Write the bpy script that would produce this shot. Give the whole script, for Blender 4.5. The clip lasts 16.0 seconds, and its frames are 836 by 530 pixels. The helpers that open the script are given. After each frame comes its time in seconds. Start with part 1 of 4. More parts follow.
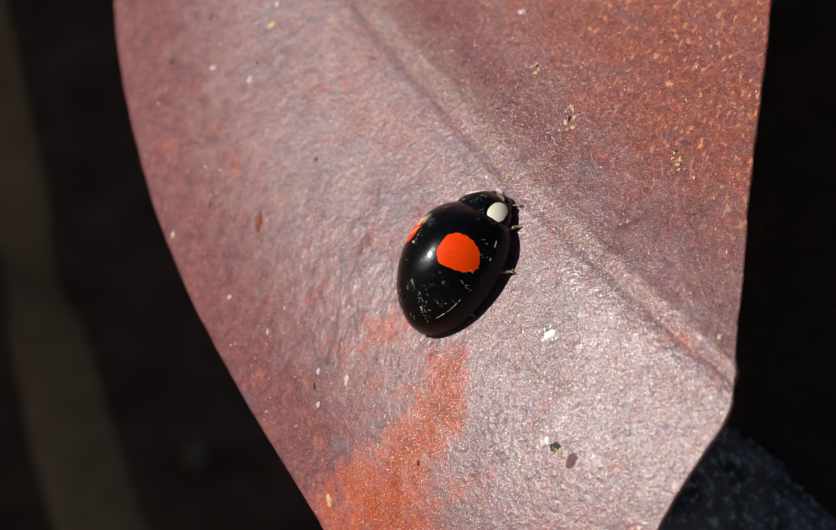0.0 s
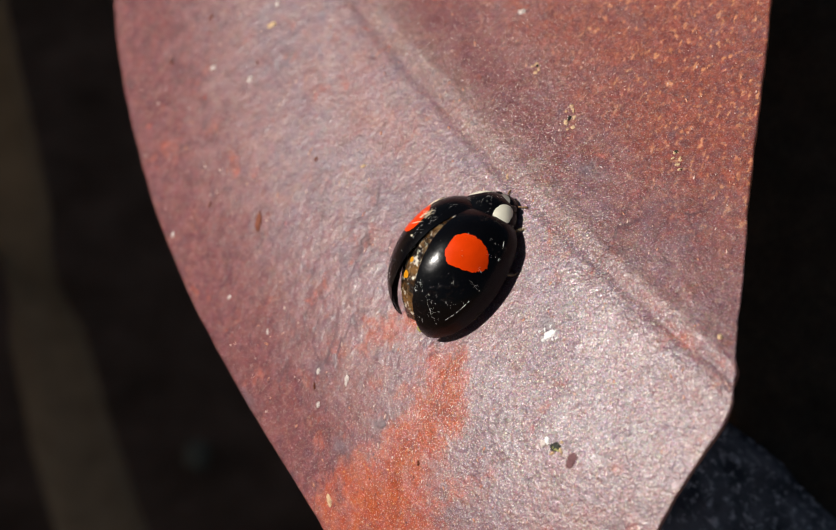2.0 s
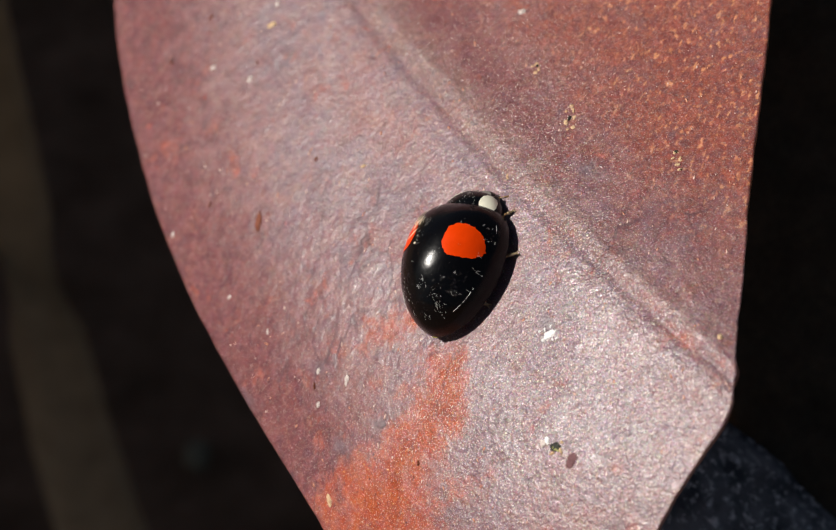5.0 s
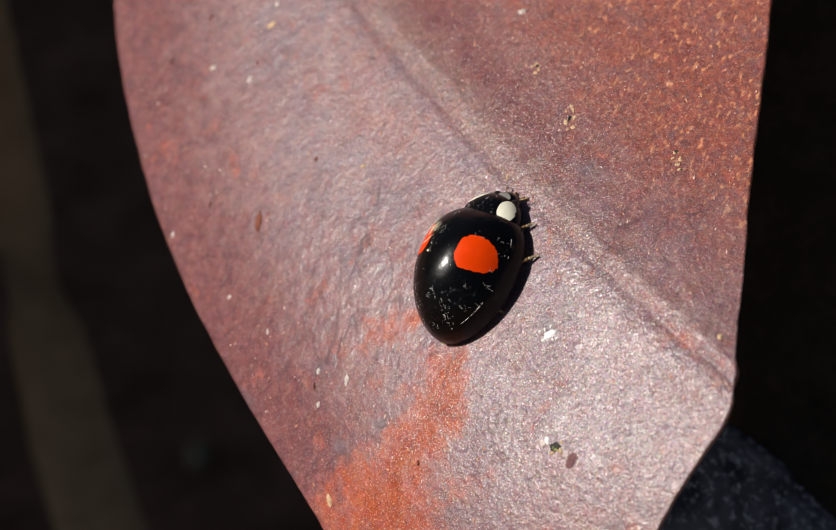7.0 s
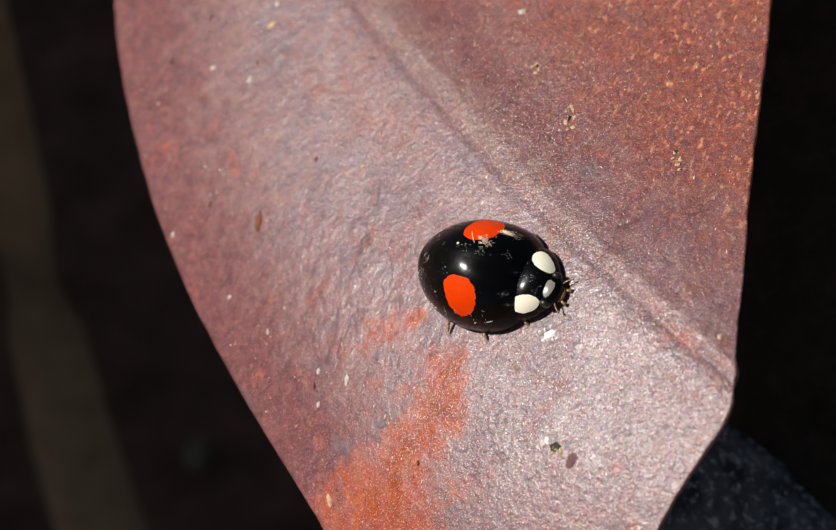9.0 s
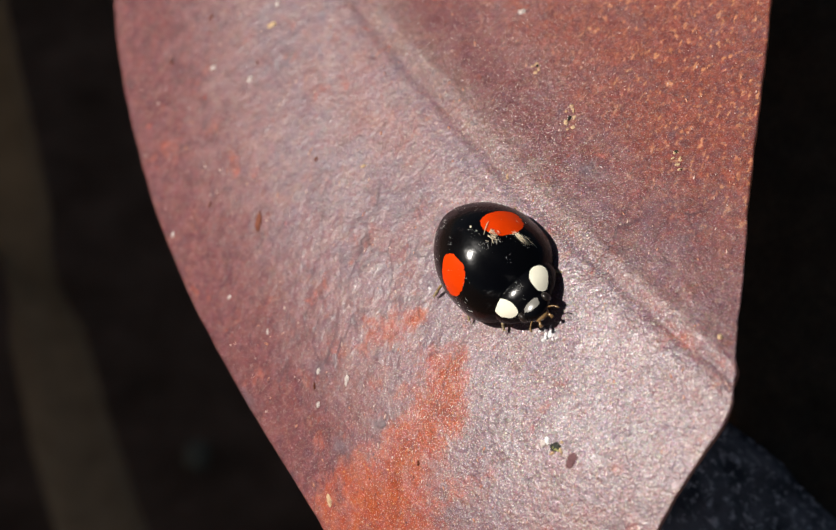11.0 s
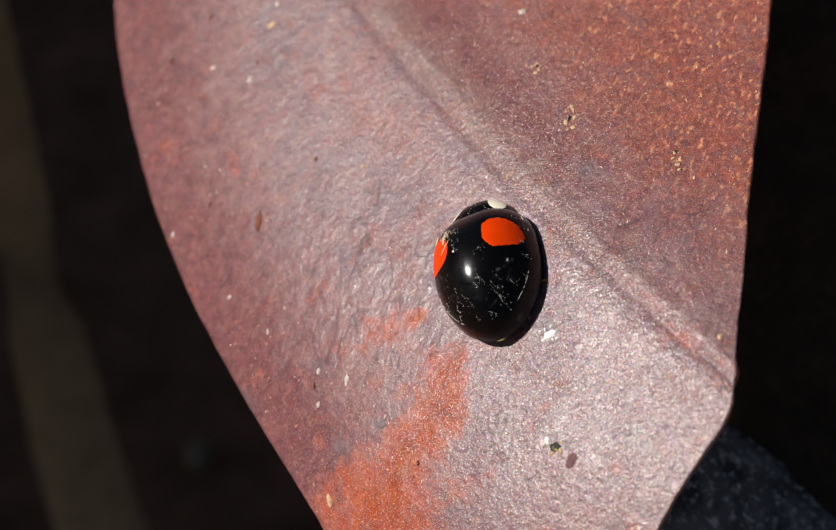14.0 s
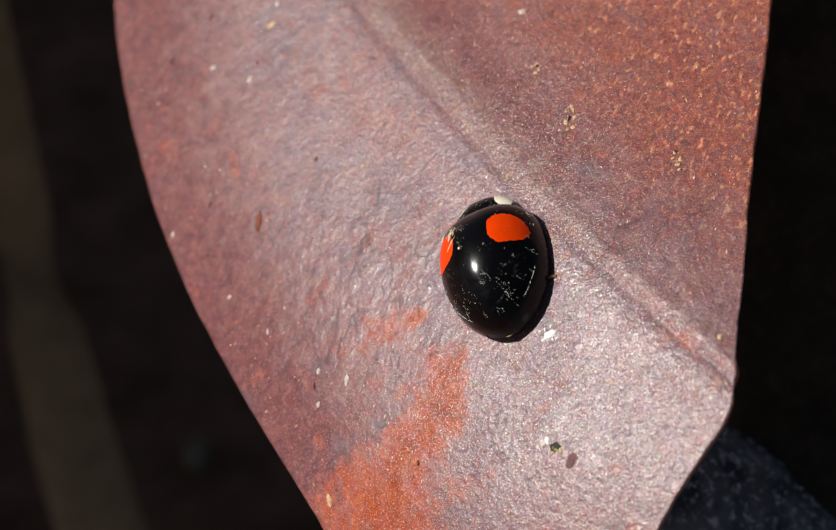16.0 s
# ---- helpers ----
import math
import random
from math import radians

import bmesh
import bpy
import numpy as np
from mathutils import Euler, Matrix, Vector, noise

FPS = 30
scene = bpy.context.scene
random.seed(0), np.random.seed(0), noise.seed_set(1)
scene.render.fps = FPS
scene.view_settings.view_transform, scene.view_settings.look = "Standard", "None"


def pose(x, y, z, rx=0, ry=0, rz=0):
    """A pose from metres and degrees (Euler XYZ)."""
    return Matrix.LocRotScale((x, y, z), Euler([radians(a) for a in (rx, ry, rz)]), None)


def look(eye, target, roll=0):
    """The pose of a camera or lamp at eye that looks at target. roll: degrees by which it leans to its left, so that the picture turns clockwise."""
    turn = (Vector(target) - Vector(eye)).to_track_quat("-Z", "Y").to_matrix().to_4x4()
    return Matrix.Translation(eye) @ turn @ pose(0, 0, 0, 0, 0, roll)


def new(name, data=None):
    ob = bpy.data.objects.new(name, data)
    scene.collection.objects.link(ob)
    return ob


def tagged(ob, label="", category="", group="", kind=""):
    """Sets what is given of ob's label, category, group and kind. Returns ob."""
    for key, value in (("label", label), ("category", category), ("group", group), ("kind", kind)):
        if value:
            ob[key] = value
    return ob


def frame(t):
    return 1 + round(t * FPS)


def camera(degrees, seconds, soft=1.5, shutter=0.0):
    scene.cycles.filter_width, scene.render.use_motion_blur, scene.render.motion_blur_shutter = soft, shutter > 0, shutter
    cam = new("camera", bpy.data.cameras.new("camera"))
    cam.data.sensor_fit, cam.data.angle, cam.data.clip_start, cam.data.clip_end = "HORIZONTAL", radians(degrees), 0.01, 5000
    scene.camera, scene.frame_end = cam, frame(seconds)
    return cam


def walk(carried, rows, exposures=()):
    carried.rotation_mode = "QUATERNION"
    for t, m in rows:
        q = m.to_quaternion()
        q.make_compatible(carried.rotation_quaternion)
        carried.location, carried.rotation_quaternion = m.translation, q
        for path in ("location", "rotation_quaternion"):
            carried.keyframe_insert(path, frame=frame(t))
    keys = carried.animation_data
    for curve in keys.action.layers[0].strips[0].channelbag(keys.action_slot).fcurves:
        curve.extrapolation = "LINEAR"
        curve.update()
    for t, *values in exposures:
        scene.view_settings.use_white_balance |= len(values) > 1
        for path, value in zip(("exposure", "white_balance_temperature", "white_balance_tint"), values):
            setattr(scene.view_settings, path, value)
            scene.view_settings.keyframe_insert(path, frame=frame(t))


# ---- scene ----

MM = 0.001
DIST = 0.0653                                # lens to the beetle
PLACE = pose(0, 0, 0.30, 40, 0, 0)           # axes of the leaf: x right, y up the slope, z towards the lens
cam = camera(30.0, 16.0, 1.3)
cam.data.dof.use_dof = True
cam.data.dof.focus_distance = DIST - 0.0012
cam.data.dof.aperture_fstop = 72.0
walk(cam, [(0.0, PLACE @ pose(0, 0, DIST)), (16.0, PLACE @ pose(0, 0, DIST))])

# ---- light ----
TO_SUN = (PLACE.to_3x3() @ Vector((-1.443, 0.684, 1.0))).normalized()
sun = new("sun", bpy.data.lights.new("sun", "SUN"))
sun.data.energy, sun.data.angle, sun.data.color = 5.75, radians(0.6), (1.0, 0.95, 0.88)
sun.matrix_world = look(TO_SUN * 2, (0, 0, 0))
world = bpy.data.worlds.new("sky")
scene.world = world
world.use_nodes = True
sky = world.node_tree.nodes.new("ShaderNodeTexSky")
sky.sky_type, sky.sun_disc = "NISHITA", False
sky.sun_elevation = math.asin(TO_SUN.z)
sky.sun_rotation = math.atan2(TO_SUN.x, TO_SUN.y)
back = world.node_tree.nodes["Background"]
back.inputs["Strength"].default_value = 0.022
world.node_tree.links.new(sky.outputs[0], back.inputs[0])
scene.view_settings.exposure = 0.0


# ---- materials ----
class Nodes:
    """A short way to write node materials."""

    def __init__(self, name):
        self.mat = bpy.data.materials.new(name)
        self.mat.use_nodes = True
        self.tree = self.mat.node_tree
        self.bsdf = self.tree.nodes["Principled BSDF"]

    def add(self, kind, **values):
        node = self.tree.nodes.new(kind)
        for key, value in values.items():
            setattr(node, key, value)
        return node

    def put(self, socket, value):
        if isinstance(value, bpy.types.NodeSocket):
            self.tree.links.new(value, socket)
        else:
            socket.default_value = value

    def coords(self, stretch=(1, 1, 1), turn=0):
        m = self.add("ShaderNodeMapping")
        m.inputs["Rotation"].default_value = (0, 0, radians(turn))
        self.put(m.inputs["Vector"], self.add("ShaderNodeTexCoord").outputs["Object"])
        m.inputs["Scale"].default_value = stretch
        return m.outputs[0]

    def grain(self, turn, stretch):
        """Coordinates turned first and then stretched, for streaks that run aslant."""
        m = self.add("ShaderNodeMapping")
        self.put(m.inputs["Vector"], self.coords((1, 1, 1), turn))
        m.inputs["Scale"].default_value = stretch
        return m.outputs[0]

    def noise(self, vec, scale, detail=4.0, rough=0.6, warp=0.0):
        n = self.add("ShaderNodeTexNoise")
        self.put(n.inputs["Vector"], vec)
        n.inputs["Scale"].default_value = scale
        n.inputs["Detail"].default_value = detail
        n.inputs["Roughness"].default_value = rough
        n.inputs["Distortion"].default_value = warp
        return n.outputs["Fac"]

    def cells(self, vec, scale, feature="F1"):
        n = self.add("ShaderNodeTexVoronoi", feature=feature)
        self.put(n.inputs["Vector"], vec)
        n.inputs["Scale"].default_value = scale
        return n.outputs["Distance"]

    def span(self, value, a, b, c=0.0, d=1.0):
        n = self.add("ShaderNodeMapRange")
        n.clamp = True
        for i, x in enumerate((value, a, b, c, d)):
            self.put(n.inputs[i], x)
        return n.outputs[0]

    def math(self, op, a, b=0.0):
        n = self.add("ShaderNodeMath", operation=op)
        self.put(n.inputs[0], a)
        self.put(n.inputs[1], b)
        return n.outputs[0]

    def mix(self, fac, a, b, mode="MIX"):
        n = self.add("ShaderNodeMix", data_type="RGBA", blend_type=mode)
        self.put(n.inputs[0], fac)
        self.put(n.inputs[6], a)
        self.put(n.inputs[7], b)
        return n.outputs[2]

    def attribute(self, name):
        return self.add("ShaderNodeAttribute", attribute_name=name).outputs["Fac"]

    def bump(self, height, distance, strength=1.0):
        n = self.add("ShaderNodeBump")
        n.inputs["Strength"].default_value = strength
        n.inputs["Distance"].default_value = distance
        self.put(n.inputs["Height"], height)
        self.put(self.bsdf.inputs["Normal"], n.outputs[0])

    def done(self, colour, rough, **more):
        self.put(self.bsdf.inputs["Base Color"], colour)
        self.put(self.bsdf.inputs["Roughness"], rough)
        for key, value in more.items():
            self.put(self.bsdf.inputs[key.replace("_", " ")], value)
        return self.mat


def rgb(r, g, b):
    """Linear colour of an sRGB one in 0 to 255."""
    return tuple(((c / 255) / 12.92 if c < 10 else ((c / 255 + 0.055) / 1.055) ** 2.4) for c in (r, g, b)) + (1.0,)


def leaf_material():
    n = Nodes("weathered_red_leaf")
    p = n.coords()
    big = n.noise(p, 210, 4, 0.6, 0.6)
    blotch = n.noise(p, 620, 5, 0.62, 0.5)
    mid = n.noise(p, 1700, 5, 0.7, 0.2)
    fine = n.noise(p, 4600, 4, 0.75)
    grit_glint = n.noise(p, 14500, 3, 0.7)
    sandy_sheen = n.attribute("sandy_sheen")
    # mauve to violet grey, mottled
    grey = n.math("ADD", n.attribute("grey"), n.math("MULTIPLY", n.math("SUBTRACT", blotch, 0.5), 3.0))
    c = n.mix(n.span(grey, -0.2, 0.9), rgb(120, 81, 83), rgb(119, 103, 111))
    c = n.mix(n.span(mid, 0.48, 0.66, 0.0, 0.7), c, rgb(148, 116, 110))
    c = n.mix(n.span(mid, 0.46, 0.32, 0.0, 0.75), c, rgb(82, 58, 66))
    c = n.mix(n.span(n.noise(p, 2300, 4, 0.7), 0.56, 0.68, 0.0, 0.45), c, rgb(140, 70, 60))
    c = n.mix(n.span(big, 0.47, 0.60, 0.0, 0.55), c, rgb(98, 84, 98))
    c = n.mix(n.span(n.noise(p, 400, 4, 0.6, 0.8), 0.50, 0.64, 0.0, 0.55), c, rgb(136, 88, 80))
    c = n.mix(n.span(n.noise(p, 800, 4, 0.65, 0.6), 0.56, 0.68, 0.0, 0.5), c, rgb(150, 128, 126))
    # paler at the lower right: sheen put into the colour, along with pale grit
    c = n.mix(n.span(sandy_sheen, 0.25, 1.0, 0.0, 0.5), c, n.mix(n.span(mid, 0.35, 0.65), rgb(122, 96, 106), rgb(151, 127, 130)))
    # reddish brown half and rim, with orange flecks
    ruddy = n.math("ADD", n.attribute("ruddy"), n.math("MULTIPLY", n.math("SUBTRACT", blotch, 0.5), 1.6))
    lines = n.noise(n.grain(0, (1.0, 0.3, 1.0)), 4200, 4, 0.65, 0.3)
    red = n.mix(n.span(lines, 0.36, 0.66), rgb(102, 43, 34), rgb(152, 76, 52))
    red = n.mix(n.span(n.noise(p, 560, 5, 0.65, 0.7), 0.50, 0.64, 0.0, 0.6), red, rgb(106, 62, 64))
    red = n.mix(n.span(n.attribute("peach"), 0.15, 0.75, 0.6, 0.0), red, n.mix(n.span(lines, 0.36, 0.66), rgb(98, 46, 44), rgb(146, 82, 72)))
    c = n.mix(n.span(ruddy, 0.05, 0.9, 0.0, 0.92), c, red)
    wine = n.math("ADD", n.attribute("wine"), n.math("MULTIPLY", n.math("SUBTRACT", blotch, 0.5), 1.2))
    c = n.mix(n.span(wine, -0.1, 1.15, 0.0, 0.95), c, n.mix(n.span(mid, 0.36, 0.66), rgb(88, 48, 52), rgb(120, 70, 69)))
    rib = n.attribute("rib")
    fibres = n.noise(n.grain(46, (0.16, 1.0, 1.0)), 3600, 4, 0.65, 0.2)
    c = n.mix(n.math("MULTIPLY", rib, n.span(mid, 0.3, 0.7, 0.35, 0.65)), c, n.mix(n.span(fibres, 0.38, 0.64), rgb(92, 62, 56), rgb(138, 101, 89)))
    flecks = n.noise(n.grain(12, (1.0, 0.32, 1.0)), 4300, 2, 0.5, 0.2)
    dots = n.noise(p, 5200, 2, 0.55)
    c = n.mix(n.math("MULTIPLY", n.span(flecks, 0.58, 0.72), n.span(n.attribute("peach"), 0.05, 0.9, 0.0, 0.8)), c, n.mix(n.span(n.attribute("peach"), 0.2, 0.8), rgb(204, 158, 134), rgb(206, 138, 96)))
    # rust
    wisps = n.noise(n.coords((1.0, 0.8, 1.0), -8), 1300, 5, 0.7, 0.8)
    border = n.math("ADD", n.math("MULTIPLY", n.math("SUBTRACT", blotch, 0.5), 1.9), n.math("MULTIPLY", n.math("SUBTRACT", wisps, 0.5), 1.7))
    edge = n.math("ADD", n.attribute("rust"), border)
    rust = n.mix(n.span(wisps, 0.35, 0.65), rgb(114, 38, 15), rgb(156, 70, 30))
    rust = n.mix(n.span(n.noise(p, 950, 4, 0.6, 0.7), 0.56, 0.66, 0.0, 0.55), rust, rgb(112, 76, 80))
    salmon = n.mix(n.span(mid, 0.36, 0.64), rgb(148, 70, 54), rgb(182, 104, 84))
    rust = n.mix(n.span(edge, 0.55, 1.45, 0.85, 0.0), rust, salmon)
    rust = n.mix(n.span(fine, 0.52, 0.68, 0.0, 0.3), rust, rgb(190, 108, 72))
    rust = n.mix(n.span(dots, 0.66, 0.74, 0.0, 0.5), rust, rgb(224, 170, 110))
    c = n.mix(n.span(edge, 0.22, 0.70, 0.0, 0.45), c, n.mix(n.span(mid, 0.35, 0.65), rgb(138, 72, 62), rgb(166, 102, 88)))
    rusty = n.span(edge, 0.28, 1.05, 0.0, 0.95)
    c = n.mix(rusty, c, rust)
    # slate scuffs, and pale grit whose white also paints in sun glints
    scuff = n.noise(p, 900, 6, 0.8, 1.2)
    c = n.mix(n.span(scuff, 0.60, 0.70, 0.0, n.span(sandy_sheen, 0.1, 0.8, 0.25, 0.6)), c, rgb(76, 68, 82))
    c = n.mix(n.span(fine, 0.43, 0.30, 0.0, 0.65), c, rgb(70, 48, 54))
    c = n.mix(n.math("MULTIPLY", sandy_sheen, n.span(n.noise(p, 12500, 3, 0.7), 0.55, 0.65, 0.0, 0.75)), c, rgb(92, 96, 104))
    c = n.mix(n.math("MULTIPLY", n.math("ADD", sandy_sheen, 0.06), n.span(grit_glint, 0.56, 0.65, 0.0, 0.72)), c, rgb(232, 218, 212))
    c = n.mix(n.math("MULTIPLY", n.math("ADD", sandy_sheen, 0.25), n.span(grit_glint, 0.45, 0.34, 0.0, 0.7)), c, rgb(66, 46, 52))
    tint = n.add("ShaderNodeTexNoise")
    n.put(tint.inputs["Vector"], p)
    tint.inputs["Scale"].default_value = 10500
    tint.inputs["Detail"].default_value = 3
    hue = n.add("ShaderNodeHueSaturation")
    hue.inputs["Saturation"].default_value = 1.5
    n.put(hue.inputs["Color"], tint.outputs["Color"])
    c = n.mix(n.span(sandy_sheen, 0.0, 1.0, 0.06, 0.44), c, hue.outputs[0], "OVERLAY")
    hues = n.add("ShaderNodeTexNoise")
    n.put(hues.inputs["Vector"], p)
    hues.inputs["Scale"].default_value = 1500
    hues.inputs["Detail"].default_value = 5
    hues.inputs["Roughness"].default_value = 0.7
    c = n.mix(0.22, c, hues.outputs["Color"], "SOFT_LIGHT")
    blue = n.math("ADD", n.attribute("stain"), n.math("MULTIPLY", n.math("SUBTRACT", mid, 0.5), 2.4))
    c = n.mix(n.span(blue, 0.25, 0.95, 0.0, 0.65), c, n.mix(n.span(fine, 0.4, 0.6), rgb(66, 58, 68), rgb(108, 100, 108)))
    # fine dark wrinkles in places
    bent = n.add("ShaderNodeVectorMath", operation="ADD")
    n.put(bent.inputs[0], p)
    swirl = n.add("ShaderNodeTexNoise")
    n.put(swirl.inputs["Vector"], p)
    swirl.inputs["Scale"].default_value = 1300
    shift = n.add("ShaderNodeVectorMath", operation="SCALE")
    n.put(shift.inputs[0], swirl.outputs["Color"])
    shift.inputs["Scale"].default_value = 0.0005
    n.put(bent.inputs[1], shift.outputs[0])
    tall = n.add("ShaderNodeVectorMath", operation="MULTIPLY")
    n.put(tall.inputs[0], bent.outputs[0])
    tall.inputs[1].default_value = (1.0, 0.55, 1.0)
    wrinkle = n.cells(tall.outputs[0], 640, "DISTANCE_TO_EDGE")
    here = n.span(n.math("ADD", big, n.attribute("wrinkled")), 0.48, 0.66)
    crack = n.math("MULTIPLY", n.span(wrinkle, 0.0, 0.06, 1.0, 0.0), here)
    c = n.mix(n.math("MULTIPLY", n.math("MULTIPLY", crack, n.span(blotch, 0.4, 0.6, 0.3, 1.0)), 0.75), c, rgb(66, 50, 58))
    # pinprick pits
    pits = n.cells(p, 900)
    c = n.mix(n.span(pits, 0.03, 0.07, 0.6, 0.0), c, rgb(48, 34, 36))
    dents = n.noise(p, 1350, 2.5, 0.5, 0.5)
    pebble = n.span(n.noise(p, 3900, 2, 0.5, 0.3), 0.47, 0.72)
    grain = n.noise(p, 13500, 2, 0.6)
    coarse = n.span(n.noise(p, 330, 4, 0.6, 0.8), 0.40, 0.62, 0.7, 1.1)
    bumps = n.span(n.cells(bent.outputs[0], 1500, "SMOOTH_F1"), 0.1, 0.7, 1.0, 0.0)
    knobs = n.span(n.math("ADD", n.math("MULTIPLY", n.attribute("wrinkled"), 2.0), big), 0.46, 0.66)
    height = n.math("MULTIPLY", dents, n.span(sandy_sheen, 0.15, 1.0, 0.036, 0.045))
    height = n.math("ADD", height, n.math("MULTIPLY", n.math("MULTIPLY", bumps, knobs), 0.052))
    height = n.math("ADD", height, n.math("MULTIPLY", n.math("MULTIPLY", fibres, rib), 0.02))
    gravel = n.span(n.cells(bent.outputs[0], 3100, "SMOOTH_F1"), 0.15, 0.65, 1.0, 0.0)
    height = n.math("ADD", height, n.math("MULTIPLY", gravel, n.span(sandy_sheen, 0.15, 1.0, 0.004, 0.026)))
    rubble = n.math("ADD", n.math("MULTIPLY", pebble, n.span(sandy_sheen, 0.15, 1.0, 0.010, 0.030)), n.math("MULTIPLY", grain, n.span(sandy_sheen, 0.15, 1.0, 0.015, 0.038)))
    height = n.math("ADD", height, n.math("MULTIPLY", coarse, rubble))
    height = n.math("SUBTRACT", height, n.math("MULTIPLY", crack, 0.004))
    wet = n.span(n.noise(p, 7000, 3, 0.7), 0.46, 0.64, n.span(sandy_sheen, 0.2, 1.0, 0.52, 0.47), n.span(sandy_sheen, 0.2, 1.0, 0.30, 0.24))
    n.bump(height, 0.001, 1.0)
    return n.done(c, wet, Specular_IOR_Level=n.math("MULTIPLY", n.span(wine, -0.1, 1.35, 0.88, 0.12), n.span(rusty, 0.0, 1.0, 1.0, 0.42)))


def chitin(name, colour, rough=0.12, coat=0.5, relief=0.000004, scuffs=0.0):
    n = Nodes(name)
    p = n.coords()
    grain = n.noise(p, 9000, 3, 0.6)
    smudge = n.noise(p, 900, 4, 0.6)
    waves = n.noise(p, 1700, 2, 0.5)
    height = n.math("MULTIPLY", n.math("ADD", n.math("MULTIPLY", waves, 6.0), grain), relief * 1000)
    if scuffs:
        where = n.span(n.noise(p, 620, 3, 0.5), 0.545, 0.61)
        nicks = n.span(n.noise(n.coords((1.0, 0.6, 1.0), 35), 4600, 3, 0.6, 0.8), 0.57, 0.66)
        height = n.math("ADD", height, n.math("MULTIPLY", n.math("MULTIPLY", where, nicks), scuffs))
    n.bump(height, 0.001, 0.6)
    dark = tuple(x * 0.6 for x in colour[:3]) + (1.0,)
    return n.done(n.mix(smudge, dark, colour), n.span(smudge, 0.3, 0.75, rough * 0.8, rough * 1.5), Coat_Weight=coat, Coat_Roughness=0.09)


def plain(name, a, b, scale, rough=0.7, relief=0.0002):
    n = Nodes(name)
    p = n.coords()
    big = n.noise(p, scale, 5, 0.65)
    fine = n.noise(p, scale * 7, 4, 0.65)
    n.bump(n.math("ADD", big, fine), relief, 0.8)
    return n.done(n.mix(n.span(n.math("ADD", n.math("MULTIPLY", big, 0.7), n.math("MULTIPLY", fine, 0.3)), 0.32, 0.68), a, b), rough)


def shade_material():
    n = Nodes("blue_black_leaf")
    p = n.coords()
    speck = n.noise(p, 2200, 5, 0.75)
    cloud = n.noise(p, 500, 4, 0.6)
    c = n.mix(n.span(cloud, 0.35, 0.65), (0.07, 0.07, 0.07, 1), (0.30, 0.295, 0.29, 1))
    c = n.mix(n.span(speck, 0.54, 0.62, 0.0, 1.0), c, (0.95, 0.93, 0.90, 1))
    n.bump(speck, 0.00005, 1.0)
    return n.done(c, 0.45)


def wing_material():
    n = Nodes("brown_membrane")
    p = n.coords()
    band = n.noise(n.coords((1.0, 0.4, 1.0)), 1500, 3, 0.5)
    c = n.mix(n.span(band, 0.42, 0.60), rgb(24, 17, 12), rgb(104, 74, 40))
    c = n.mix(n.span(n.noise(p, 2600, 3, 0.6), 0.55, 0.66), c, rgb(196, 186, 170))
    n.bump(n.noise(p, 2600, 3, 0.6), 0.00025, 1.0)
    return n.done(c, 0.16)


LEAF = leaf_material()
BLACK = chitin("black_chitin", (0.0022, 0.0022, 0.003, 1), 0.19, 0.0, scuffs=0.15)
BLACK.node_tree.nodes["Principled BSDF"].inputs["Specular IOR Level"].default_value = 0.20
DARK = chitin("dark_chitin", (0.018, 0.013, 0.010, 1), 0.25, 0.2)
RED = chitin("vermilion_chitin", rgb(232, 64, 3), 0.35, 0.0)
RED.node_tree.nodes["Principled BSDF"].inputs["Specular IOR Level"].default_value = 0.08
IVORY = chitin("ivory_chitin", rgb(250, 246, 224), 0.3, 0.2)
BROW = chitin("grey_ivory_chitin", rgb(134, 131, 124), 0.24, 0.3)
RIM = chitin("brown_rim_chitin", rgb(36, 26, 18), 0.35, 0.0)
AMBER = wing_material()
GOLD = chitin("amber_chitin", rgb(206, 140, 24), 0.2, 0.2)
LEG = chitin("brown_leg_chitin", rgb(150, 118, 76), 0.25, 0.3)
FOOT_CHITIN = chitin("pale_foot_chitin", rgb(176, 156, 120), 0.22, 0.3)
TIP = chitin("olive_brown_chitin", rgb(150, 140, 84), 0.2, 0.3)
SPARKLE = plain("white_sparkle", rgb(255, 254, 250), rgb(246, 240, 228), 4000, 0.25, 0.00001)
# for dust and water marks, and for sun glints drawn as pale threads
GLINT = plain("grey_dust_and_glints", rgb(226, 224, 218), rgb(150, 148, 144), 5000, 0.2, 0.00001)
FLUFF = plain("cream_fluff", rgb(250, 238, 214), rgb(220, 190, 150), 5000, 0.5, 0.00001)
SOIL = plain("dark_humus", (0.085, 0.047, 0.028, 1), (0.28, 0.16, 0.10, 1), 45, 1.0, 0.002)
SOIL.node_tree.nodes["Principled BSDF"].inputs["Specular IOR Level"].default_value = 0.05
STONE = plain("dull_stone", (0.16, 0.135, 0.09, 1), (0.32, 0.27, 0.18, 1), 600, 0.9, 0.0002)
STONE.node_tree.nodes["Principled BSDF"].inputs["Specular IOR Level"].default_value = 0.05
BARK = plain("grey_green_bark", (0.09, 0.098, 0.075, 1), (0.20, 0.212, 0.165, 1), 160, 0.8, 0.0003)
SHADE = shade_material()
# dark brown that puts the darkness of the right background into the colour
DARK_FILL = plain("dark_fill", (0.04, 0.035, 0.024, 1), (0.10, 0.085, 0.062, 1), 300, 0.9, 0.0001)
DARK_FILL.node_tree.nodes["Principled BSDF"].inputs["Specular IOR Level"].default_value = 0.05


